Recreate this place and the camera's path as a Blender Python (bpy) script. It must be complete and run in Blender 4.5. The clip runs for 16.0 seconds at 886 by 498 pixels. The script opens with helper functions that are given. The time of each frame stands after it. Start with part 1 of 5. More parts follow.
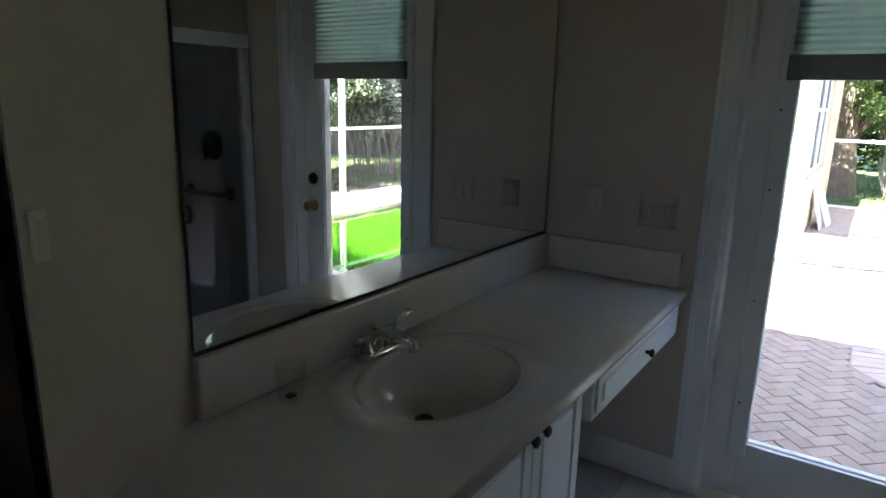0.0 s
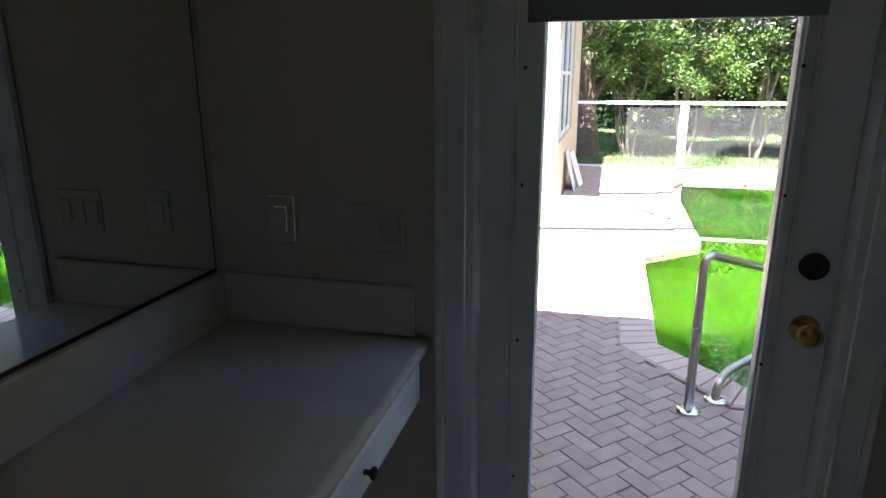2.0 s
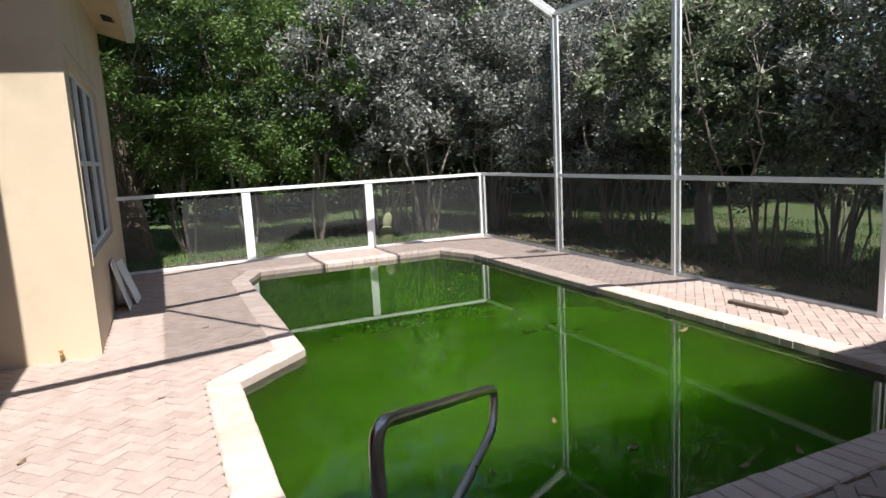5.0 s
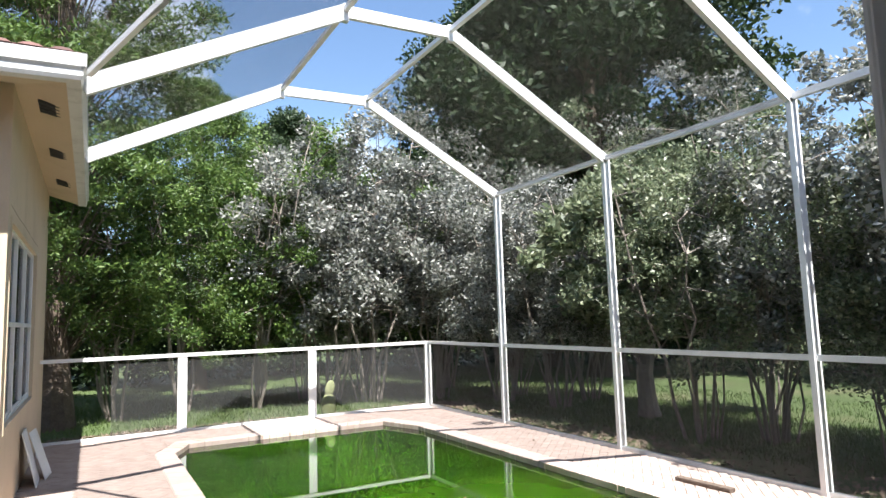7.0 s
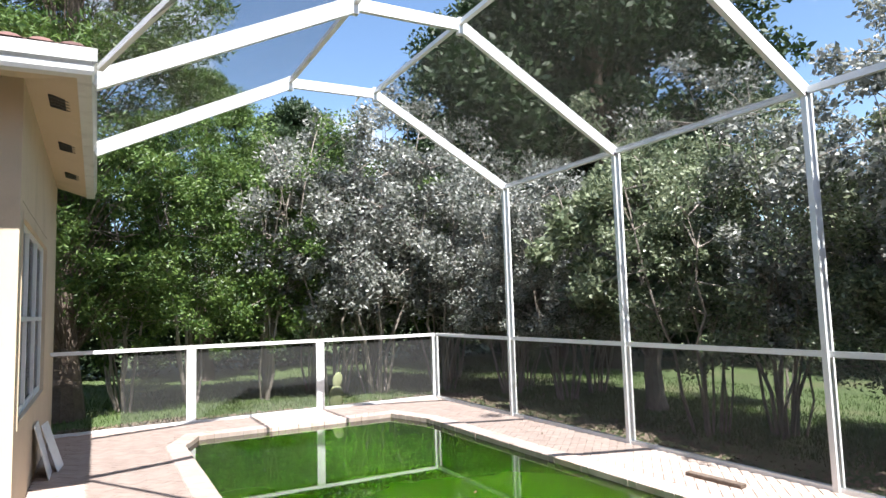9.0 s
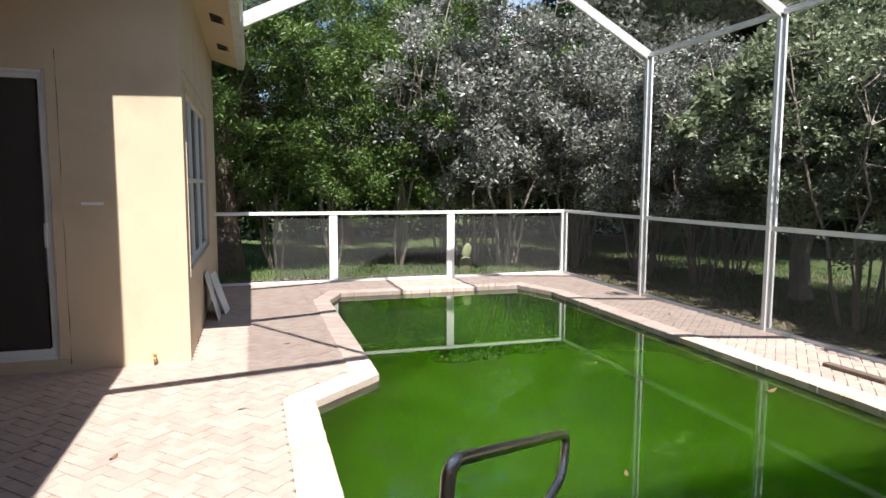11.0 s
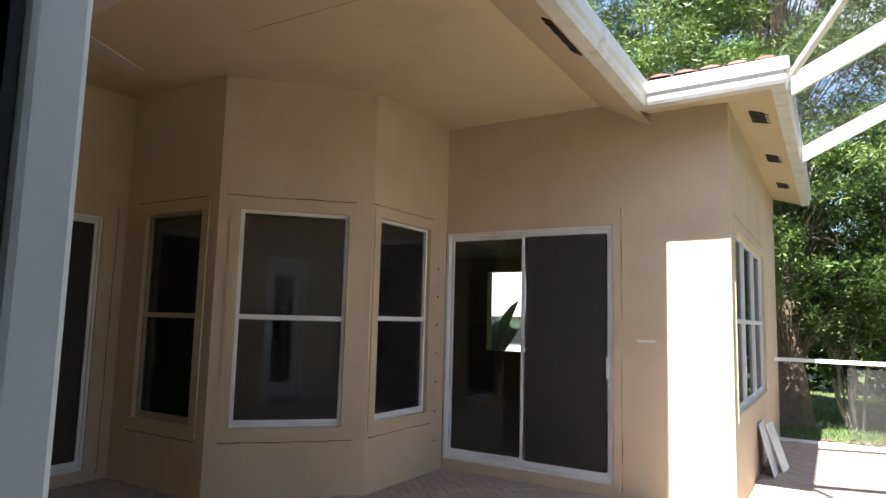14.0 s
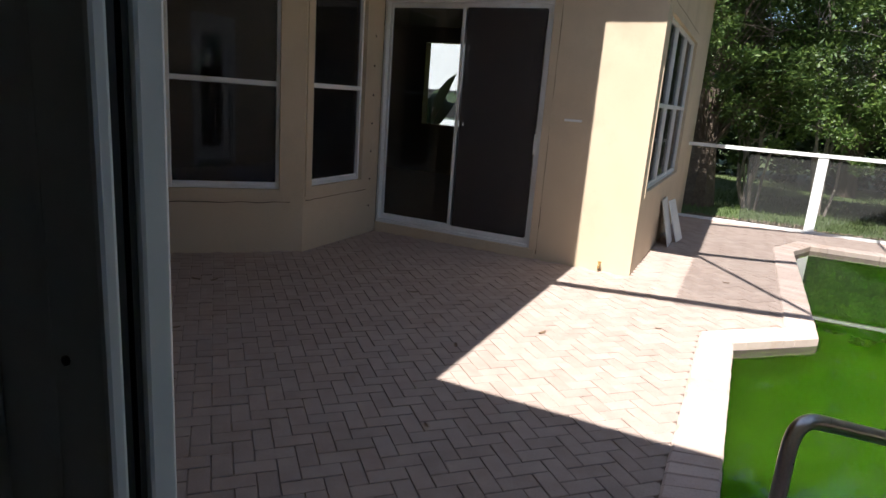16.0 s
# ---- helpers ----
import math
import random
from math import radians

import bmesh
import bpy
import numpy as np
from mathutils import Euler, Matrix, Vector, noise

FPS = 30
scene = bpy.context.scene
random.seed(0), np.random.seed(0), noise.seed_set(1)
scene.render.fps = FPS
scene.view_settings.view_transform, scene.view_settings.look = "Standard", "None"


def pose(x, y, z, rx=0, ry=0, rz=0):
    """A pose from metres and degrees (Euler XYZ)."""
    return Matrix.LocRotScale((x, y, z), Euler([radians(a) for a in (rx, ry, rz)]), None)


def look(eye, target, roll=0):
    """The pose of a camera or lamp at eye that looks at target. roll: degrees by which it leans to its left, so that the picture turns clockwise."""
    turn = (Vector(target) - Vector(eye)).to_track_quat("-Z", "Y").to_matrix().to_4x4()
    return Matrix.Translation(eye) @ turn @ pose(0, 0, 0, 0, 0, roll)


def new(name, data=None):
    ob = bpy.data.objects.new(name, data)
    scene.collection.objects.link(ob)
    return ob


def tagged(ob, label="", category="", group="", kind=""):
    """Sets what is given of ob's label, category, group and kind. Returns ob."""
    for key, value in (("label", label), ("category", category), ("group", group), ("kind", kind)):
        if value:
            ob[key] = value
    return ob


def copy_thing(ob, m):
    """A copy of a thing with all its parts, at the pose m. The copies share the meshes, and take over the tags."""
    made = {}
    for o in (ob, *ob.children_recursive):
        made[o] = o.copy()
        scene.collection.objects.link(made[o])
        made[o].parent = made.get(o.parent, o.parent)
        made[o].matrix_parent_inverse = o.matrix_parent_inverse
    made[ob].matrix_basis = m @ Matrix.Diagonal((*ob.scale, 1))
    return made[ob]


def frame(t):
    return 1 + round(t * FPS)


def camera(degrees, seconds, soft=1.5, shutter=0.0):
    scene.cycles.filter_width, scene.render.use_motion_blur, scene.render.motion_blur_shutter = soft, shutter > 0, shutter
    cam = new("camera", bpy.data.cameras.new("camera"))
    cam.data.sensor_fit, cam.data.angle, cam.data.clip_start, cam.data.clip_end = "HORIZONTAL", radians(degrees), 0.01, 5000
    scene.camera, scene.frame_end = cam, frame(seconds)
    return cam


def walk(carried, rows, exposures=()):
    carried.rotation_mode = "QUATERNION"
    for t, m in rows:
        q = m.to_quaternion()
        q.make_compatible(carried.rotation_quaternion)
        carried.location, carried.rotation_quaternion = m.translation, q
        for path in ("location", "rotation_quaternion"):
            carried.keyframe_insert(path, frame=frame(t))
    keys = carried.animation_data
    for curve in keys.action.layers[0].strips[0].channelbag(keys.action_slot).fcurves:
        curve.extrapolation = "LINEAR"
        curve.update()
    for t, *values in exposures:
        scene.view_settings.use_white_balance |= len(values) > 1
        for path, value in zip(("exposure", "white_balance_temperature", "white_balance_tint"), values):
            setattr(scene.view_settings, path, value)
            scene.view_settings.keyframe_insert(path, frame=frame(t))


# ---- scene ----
cam = camera(70.0, 16.0)
PATH = [
    (0, (0.046, -2.47, 1.626), (-1.048, -0.86, 1.167), 1.4),
    (0.5, (-0.06, -2.331, 1.619), (-1.333, -0.852, 1.178), 1.5),
    (0.7, (-0.074, -2.274, 1.614), (-1.369, -0.808, 1.191), 0.3),
    (1, (-0.084, -2.178, 1.607), (-1.295, -0.654, 1.148), 0.2),
    (1.5, (-0.069, -1.886, 1.594), (-0.923, -0.155, 1.068), 0.8),
    (2, (-0.056, -1.532, 1.606), (-0.542, 0.334, 1.073), -0.2),
    (2.5, (-0.090, -1.154, 1.598), (-0.080, 0.782, 1.099), -1.0),
    (2.6, (-0.1, -1.088, 1.603), (-0.039, 0.848, 1.107), -1.5),
    (3, (-0.079, -0.787, 1.588), (0.119, 1.146, 1.116), -0.7),
    (3.5, (-0.061, -0.422, 1.566), (0.223, 1.496, 1.078), -1.6),
    (4, (-0.06, -0.2, 1.542), (0.485, 1.662, 1.059), 0.7),
    (4.2, (-0.045, -0.16, 1.514), (0.572, 1.686, 1.055), -0.2),
    (6.3, (-0.127, -0.109, 1.585), (0.833, 1.646, 1.618), -2.9),
    (6.5, (-0.133, -0.111, 1.575), (0.839, 1.635, 1.658), -2.5),
    (7, (-0.060, -0.159, 1.554), (0.908, 1.578, 1.770), -1.8),
    (7.5, (-0.078, -0.164, 1.578), (0.904, 1.544, 1.919), -1.6),
    (8, (-0.091, -0.164, 1.609), (0.897, 1.554, 1.878), -1.5),
    (8.2, (-0.112, -0.117, 1.609), (0.872, 1.605, 1.869), -1.6),
    (10.5, (-0.097, -0.133, 1.608), (0.691, 1.702, 1.502), -0.5),
    (11, (-0.099, -0.146, 1.577), (0.477, 1.759, 1.376), 0.2),
    (11.5, (-0.002, -0.127, 1.544), (-0.034, 1.853, 1.266), 0.1),
    (12, (0.102, -0.125, 1.502), (-0.551, 1.753, 1.291), -0.1),
    (12.5, (0.069, -0.127, 1.564), (-0.887, 1.615, 1.337), 0.9),
    (13, (0.084, -0.123, 1.559), (-1.003, 1.544, 1.368), 1.7),
    (13.5, (0.090, -0.128, 1.563), (-0.947, 1.580, 1.654), 2.2),
    (14, (0.076, -0.127, 1.564), (-0.966, 1.566, 1.784), 1.5),
    (14.5, (0.097, -0.138, 1.571), (-0.894, 1.567, 1.902), 0.8),
    (15, (0.124, -0.154, 1.579), (-0.837, 1.597, 1.667), 1.4),
    (15.5, (0.149, -0.187, 1.571), (-0.777, 1.574, 1.371), 2.9),
    (16, (0.174, -0.312, 1.560), (-0.639, 1.453, 1.087), 4.4),
]
EXPOSURES = [(0, 4.45, 6100, 10), (0.5, 5.8, 6200, 10), (1.0, 6.3, 6200, 10), (1.5, 5.5, 6200, 10), (2.0, 3.6, 6200, 10), (2.5, 2.55, 6200, 10), (3.0, 1.75, 6300, 10), (3.5, 1.0, 6300, 10), (4.2, 0.76, 6300, 10), (6.3, 1.5, 6400, 10), (8.2, 1.78, 6300, 10), (10.5, 1.38, 6400, 10), (11.0, 1.2, 6500, 10), (11.5, 0.82, 6550, 10), (12.0, 0.78, 6600, 10), (12.5, 1.25, 6700, 10), (13.0, 1.75, 6750, 10), (13.5, 2.2, 6700, 10), (14.0, 2.5, 6600, 10), (14.5, 2.6, 6500, 10), (15.0, 2.4, 6550, 10), (15.5, 2.0, 6600, 10), (16.0, 1.25, 6450, 10)]
walk(cam, [(t, look(eye, target, roll)) for t, eye, target, roll in PATH], EXPOSURES)

# ---- light ----
SUN_EL = radians(60)
world = bpy.data.worlds.new("sky")
scene.world = world
world.use_nodes = True
wn, wl = world.node_tree.nodes, world.node_tree.links
sky = wn.new("ShaderNodeTexSky")
sky.sky_type, sky.sun_disc = "NISHITA", False
sky.sun_elevation, sky.sun_rotation = SUN_EL, math.pi
sky.air_density, sky.dust_density, sky.ozone_density = 1.0, 0.5, 1.2
wtc = wn.new("ShaderNodeTexCoord")
wno = wn.new("ShaderNodeTexNoise")
wno.inputs["Scale"].default_value, wno.inputs["Detail"].default_value = 3.2, 8
wrp = wn.new("ShaderNodeValToRGB")
wrp.color_ramp.elements[0].position, wrp.color_ramp.elements[1].position = 0.53, 0.72
wmx = wn.new("ShaderNodeMix")
wmx.data_type = "RGBA"
wmx.inputs[7].default_value = (9.0, 9.3, 9.8, 1)
wl.new(wtc.outputs["Generated"], wno.inputs["Vector"])
wl.new(wno.outputs["Fac"], wrp.inputs["Fac"])
wl.new(wrp.outputs["Color"], wmx.inputs[0])
whs = wn.new("ShaderNodeHueSaturation")
whs.inputs["Saturation"].default_value = 1.05
wl.new(sky.outputs["Color"], whs.inputs["Color"])
wl.new(whs.outputs["Color"], wmx.inputs[6])
wl.new(wmx.outputs[2], wn["Background"].inputs["Color"])
wn["Background"].inputs["Strength"].default_value = 0.08

sun_data = bpy.data.lights.new("sun", "SUN")
sun_data.energy, sun_data.angle, sun_data.color = 5.0, radians(0.53), (1.0, 0.965, 0.92)
sun = new("sun", sun_data)
sun.matrix_world = look((0, -40 * math.cos(SUN_EL), 40 * math.sin(SUN_EL)), (0, 0, 0))


# ---- materials ----
def material(name, c1, c2, rough=0.6, scale=6.0, fine=60.0, bump=0.15, dist=0.004, metal=0.0, stain=None, stain_scale=1.3, piece=0.0, spec=0.5):
    """Two tones by a coarse and a fine noise, a stain tone, and a bump from the fine noise."""
    m = bpy.data.materials.new(name)
    m.use_nodes = True
    n, l = m.node_tree.nodes, m.node_tree.links
    b = n["Principled BSDF"]
    b.inputs["Metallic"].default_value = metal
    b.inputs["Specular IOR Level"].default_value = spec
    tc = n.new("ShaderNodeTexCoord")
    geo = n.new("ShaderNodeNewGeometry")
    na, nb = n.new("ShaderNodeTexNoise"), n.new("ShaderNodeTexNoise")
    for q, s, d in ((na, scale, 5), (nb, fine, 3)):
        q.inputs["Scale"].default_value, q.inputs["Detail"].default_value = s, d
        l.new(geo.outputs["Position"], q.inputs["Vector"])
    add = n.new("ShaderNodeMath")
    add.operation = "MULTIPLY_ADD"
    add.inputs[1].default_value, add.inputs[2].default_value = 0.45, 0.0
    l.new(nb.outputs["Fac"], add.inputs[0])
    sm = n.new("ShaderNodeMath")
    sm.operation = "MULTIPLY_ADD"
    sm.inputs[1].default_value = 0.55
    l.new(na.outputs["Fac"], sm.inputs[0])
    l.new(add.outputs[0], sm.inputs[2])
    fac = sm.outputs[0]
    if piece:
        oi = n.new("ShaderNodeObjectInfo")
        pm = n.new("ShaderNodeMath")
        pm.operation = "MULTIPLY_ADD"
        pm.inputs[1].default_value = piece
        isl = n.new("ShaderNodeMath")
        isl.operation = "ADD"
        l.new(oi.outputs["Random"], isl.inputs[0])
        l.new(geo.outputs["Random Per Island"], isl.inputs[1])
        fr = n.new("ShaderNodeMath")
        fr.operation = "FRACT"
        l.new(isl.outputs[0], fr.inputs[0])
        ce = n.new("ShaderNodeMath")
        ce.operation = "SUBTRACT"
        ce.inputs[1].default_value = 0.5
        l.new(fr.outputs[0], ce.inputs[0])
        l.new(ce.outputs[0], pm.inputs[0])
        l.new(fac, pm.inputs[2])
        fac = pm.outputs[0]
    mr = n.new("ShaderNodeMapRange")
    mr.inputs[1].default_value, mr.inputs[2].default_value = 0.3, 0.7
    l.new(fac, mr.inputs[0])
    mx = n.new("ShaderNodeMix")
    mx.data_type = "RGBA"
    mx.inputs[6].default_value, mx.inputs[7].default_value = (*c1, 1), (*c2, 1)
    l.new(mr.outputs[0], mx.inputs[0])
    out = mx.outputs[2]
    if stain:
        ns = n.new("ShaderNodeTexNoise")
        ns.inputs["Scale"].default_value, ns.inputs["Detail"].default_value = stain_scale, 7
        ns.inputs["Roughness"].default_value = 0.65
        l.new(geo.outputs["Position"], ns.inputs["Vector"])
        ms = n.new("ShaderNodeMapRange")
        ms.inputs[1].default_value, ms.inputs[2].default_value, ms.inputs[4].default_value = 0.52, 0.72, 0.7
        l.new(ns.outputs["Fac"], ms.inputs[0])
        m2 = n.new("ShaderNodeMix")
        m2.data_type = "RGBA"
        m2.inputs[7].default_value = (*stain, 1)
        l.new(ms.outputs[0], m2.inputs[0])
        l.new(out, m2.inputs[6])
        out = m2.outputs[2]
    l.new(out, b.inputs["Base Color"])
    rr = n.new("ShaderNodeMapRange")
    rr.inputs[3].default_value, rr.inputs[4].default_value = max(rough - 0.08, 0.02), min(rough + 0.08, 1)
    l.new(na.outputs["Fac"], rr.inputs[0])
    l.new(rr.outputs[0], b.inputs["Roughness"])
    if bump:
        bp = n.new("ShaderNodeBump")
        bp.inputs["Strength"].default_value, bp.inputs["Distance"].default_value = bump, dist
        l.new(nb.outputs["Fac"], bp.inputs["Height"])
        l.new(bp.outputs["Normal"], b.inputs["Normal"])
    return m


def clear_glass(name, gloss=0.05, tint=(1, 1, 1), rough=0.0):
    """A thin pane: clear, with a little gloss that grows at a slant."""
    m = bpy.data.materials.new(name)
    m.use_nodes = True
    n, l = m.node_tree.nodes, m.node_tree.links
    n.remove(n["Principled BSDF"])
    t, g, mx, lw = n.new("ShaderNodeBsdfTransparent"), n.new("ShaderNodeBsdfGlossy"), n.new("ShaderNodeMixShader"), n.new("ShaderNodeLayerWeight")
    t.inputs["Color"].default_value = (*tint, 1)
    g.inputs["Roughness"].default_value = rough
    pw, ma = n.new("ShaderNodeMath"), n.new("ShaderNodeMath")
    pw.operation, ma.operation = "POWER", "MULTIPLY_ADD"
    pw.inputs[1].default_value, ma.inputs[1].default_value, ma.inputs[2].default_value = 5.0, gloss * 6, gloss
    lw.inputs["Blend"].default_value = 0.5
    l.new(lw.outputs["Facing"], pw.inputs[0])
    l.new(pw.outputs[0], ma.inputs[0])
    l.new(ma.outputs[0], mx.inputs[0])
    l.new(t.outputs[0], mx.inputs[1])
    l.new(g.outputs[0], mx.inputs[2])
    l.new(mx.outputs[0], n["Material Output"].inputs["Surface"])
    return m


def screen_material(name, clear, colour):
    """Insect screen: a fine mesh that lets most light through."""
    m = bpy.data.materials.new(name)
    m.use_nodes = True
    n, l = m.node_tree.nodes, m.node_tree.links
    b = n["Principled BSDF"]
    b.inputs["Base Color"].default_value, b.inputs["Roughness"].default_value = (*colour, 1), 0.8
    t, mx = n.new("ShaderNodeBsdfTransparent"), n.new("ShaderNodeMixShader")
    geo, no, mr = n.new("ShaderNodeNewGeometry"), n.new("ShaderNodeTexNoise"), n.new("ShaderNodeMapRange")
    no.inputs["Scale"].default_value, no.inputs["Detail"].default_value = 1.6, 4
    mr.inputs[3].default_value, mr.inputs[4].default_value = 1 - clear - 0.05, 1 - clear + 0.05
    l.new(geo.outputs["Position"], no.inputs["Vector"])
    l.new(no.outputs["Fac"], mr.inputs[0])
    l.new(mr.outputs[0], mx.inputs[0])
    l.new(t.outputs[0], mx.inputs[1])
    l.new(b.outputs[0], mx.inputs[2])
    l.new(mx.outputs[0], n["Material Output"].inputs["Surface"])
    return m


def leaf_material(name, c1, c2, through_light=0.35, rough=0.5):
    m = bpy.data.materials.new(name)
    m.use_nodes = True
    n, l = m.node_tree.nodes, m.node_tree.links
    b = n["Principled BSDF"]
    geo, mx = n.new("ShaderNodeNewGeometry"), n.new("ShaderNodeMix")
    mx.data_type = "RGBA"
    mx.inputs[6].default_value, mx.inputs[7].default_value = (*c1, 1), (*c2, 1)
    l.new(geo.outputs["Random Per Island"], mx.inputs[0])
    l.new(mx.outputs[2], b.inputs["Base Color"])
    b.inputs["Roughness"].default_value = rough
    tr, ms = n.new("ShaderNodeBsdfTranslucent"), n.new("ShaderNodeMixShader")
    l.new(mx.outputs[2], tr.inputs["Color"])
    ms.inputs[0].default_value = through_light
    l.new(b.outputs[0], ms.inputs[1])
    l.new(tr.outputs[0], ms.inputs[2])
    l.new(ms.outputs[0], n["Material Output"].inputs["Surface"])
    return m


TAN_FRAME = material("tan_aluminium", (0.34, 0.28, 0.20), (0.42, 0.35, 0.26), 0.5, 5, 40, 0.05, 0.001)
STUCCO = material("stucco", (0.545, 0.437, 0.308), (0.615, 0.507, 0.368), 0.9, 2.0, 90, 0.5, 0.004, stain=(0.46, 0.37, 0.265), stain_scale=1.3)
SOFFIT = material("soffit", (0.54, 0.43, 0.29), (0.59, 0.47, 0.33), 0.9, 1.5, 70, 0.3, 0.003, stain=(0.41, 0.33, 0.23), stain_scale=0.9)
PLASTER = material("painted_wall", (0.56, 0.485, 0.415), (0.60, 0.525, 0.45), 0.7, 2, 120, 0.2, 0.001)
WHITE = material("white_paint", (0.76, 0.77, 0.77), (0.80, 0.81, 0.80), 0.4, 5, 80, 0.05, 0.001)
FRAME_WHITE = material("white_aluminium", (0.74, 0.75, 0.75), (0.82, 0.82, 0.81), 0.35, 4, 40, 0.05, 0.001, stain=(0.6, 0.6, 0.57), stain_scale=3)
GUTTER = material("gutter_paint", (0.54, 0.54, 0.51), (0.68, 0.67, 0.64), 0.45, 3, 40, 0.08, 0.001, stain=(0.34, 0.33, 0.30), stain_scale=4)
DOOR_PAINT = material("door_paint", (0.78, 0.79, 0.78), (0.82, 0.83, 0.82), 0.4, 4, 60, 0.05, 0.001)
MARBLE = material("cultured_marble", (0.66, 0.60, 0.525), (0.72, 0.66, 0.585), 0.12, 3, 30, 0.0, stain=(0.76, 0.73, 0.68), stain_scale=5)
IVORY = material("ivory_plastic", (0.62, 0.57, 0.50), (0.66, 0.61, 0.54), 0.4, 5, 60, 0.02, 0.0005)
CHROME = material("chrome", (0.75, 0.75, 0.76), (0.8, 0.8, 0.8), 0.12, 8, 60, 0.0, metal=1.0)
STEEL = material("brushed_steel", (0.42, 0.39, 0.36), (0.55, 0.52, 0.48), 0.3, 12, 150, 0.05, 0.0005, metal=1.0)
BRASS = material("brass", (0.62, 0.42, 0.14), (0.75, 0.52, 0.2), 0.25, 10, 60, 0.0, metal=1.0)
DARK_METAL = material("dark_bronze", (0.03, 0.028, 0.025), (0.06, 0.055, 0.05), 0.4, 10, 60, 0.05, 0.0005, metal=0.7)
BLACK = material("black_rubber", (0.012, 0.012, 0.012), (0.02, 0.02, 0.02), 0.7, 10, 60, 0.05, 0.0005)
BLIND_RAIL = material("blind_rail", (0.26, 0.28, 0.28), (0.30, 0.32, 0.32), 0.5, 6, 60, 0.05, 0.0005)
TILE = material("floor_tile", (0.40, 0.36, 0.31), (0.47, 0.43, 0.37), 0.3, 5, 40, 0.05, 0.0005, piece=0.1)
GROUT = material("grout", (0.30, 0.27, 0.23), (0.36, 0.33, 0.29), 0.9, 8, 90, 0.2, 0.001)
PAVER = material("brick_paver", (0.31, 0.235, 0.20), (0.42, 0.335, 0.29), 0.85, 9, 120, 0.5, 0.003, stain=(0.40, 0.33, 0.29), stain_scale=1.1, piece=0.19)
COPING = material("coping_brick", (0.45, 0.35, 0.305), (0.58, 0.47, 0.415), 0.8, 8, 100, 0.5, 0.003, stain=(0.45, 0.31, 0.21), stain_scale=2.2, piece=0.25)
BLIND_FABRIC = leaf_material("blind_fabric", (0.50, 0.58, 0.54), (0.52, 0.60, 0.56), 0.5, 0.9)
SAND = material("joint_sand", (0.335, 0.27, 0.235), (0.415, 0.345, 0.30), 0.95, 20, 150, 0.4, 0.002)
POOL_WALL = material("pool_plaster", (0.10, 0.09, 0.05), (0.20, 0.17, 0.11), 0.8, 4, 40, 0.2, 0.003)
CONCRETE = material("concrete", (0.42, 0.40, 0.37), (0.52, 0.49, 0.45), 0.9, 5, 80, 0.3, 0.002)
ROOF_TILE = material("clay_tile", (0.085, 0.04, 0.034), (0.16, 0.08, 0.068), 0.8, 6, 60, 0.4, 0.003, stain=(0.08, 0.05, 0.045), stain_scale=3, piece=0.4)
BARK = material("bark", (0.07, 0.05, 0.04), (0.17, 0.13, 0.10), 0.95, 12, 40, 0.8, 0.02)
PALE_BARK = material("pale_bark", (0.16, 0.13, 0.11), (0.32, 0.28, 0.24), 0.95, 14, 50, 0.7, 0.01)
# room dimness put into the colour: one dark tone for walls, floors and ceiling
DARK_ROOM = material("dimmed_interior", (0.10, 0.085, 0.07), (0.14, 0.12, 0.10), 0.9, 2, 40, 0.05, 0.001)
GRASS_M = leaf_material("grass_blades", (0.055, 0.10, 0.022), (0.13, 0.19, 0.055), 0.3)
GROUND_M = material("lawn_soil", (0.05, 0.075, 0.024), (0.09, 0.13, 0.04), 0.95, 2.5, 60, 0.6, 0.02, stain=(0.16, 0.13, 0.08), stain_scale=0.35)
LITTER_M = material("leaf_litter", (0.10, 0.075, 0.055), (0.28, 0.215, 0.16), 0.95, 9, 70, 0.8, 0.02)
LEAF_SILVER = leaf_material("silver_leaf", (0.06, 0.075, 0.05), (0.40, 0.40, 0.37), 0.25, 0.4)
LEAF_OLIVE = leaf_material("olive_leaf", (0.06, 0.09, 0.04), (0.30, 0.335, 0.21), 0.35, 0.4)
LEAF_GREEN = leaf_material("fresh_leaf", (0.03, 0.075, 0.013), (0.14, 0.21, 0.045), 0.27)
LEAF_DARK = leaf_material("dark_leaf", (0.017, 0.036, 0.013), (0.05, 0.082, 0.03), 0.22, 0.6)
GLASS = clear_glass("door_glass", 0.004)
WINDOW_GLASS = clear_glass("window_glass", 0.055, (0.75, 0.76, 0.78))
SCREEN = screen_material("insect_screen", 0.62, (0.05, 0.05, 0.05))
ROOF_SCREEN = screen_material("roof_screen", 0.59, (0.15, 0.15, 0.155))
DARK_SCREEN = screen_material("window_screen", 0.22, (0.048, 0.042, 0.040))
CRACK = material("crack", (0.10, 0.07, 0.05), (0.16, 0.12, 0.08), 0.95, 10, 90, 0.2, 0.001)
MIRROR = bpy.data.materials.new("mirror")
MIRROR.use_nodes = True
MIRROR.node_tree.nodes["Principled BSDF"].inputs["Metallic"].default_value = 1.0
MIRROR.node_tree.nodes["Principled BSDF"].inputs["Roughness"].default_value = 0.004
MIRROR.node_tree.nodes["Principled BSDF"].inputs["Base Color"].default_value = (0.86, 0.88, 0.87, 1)


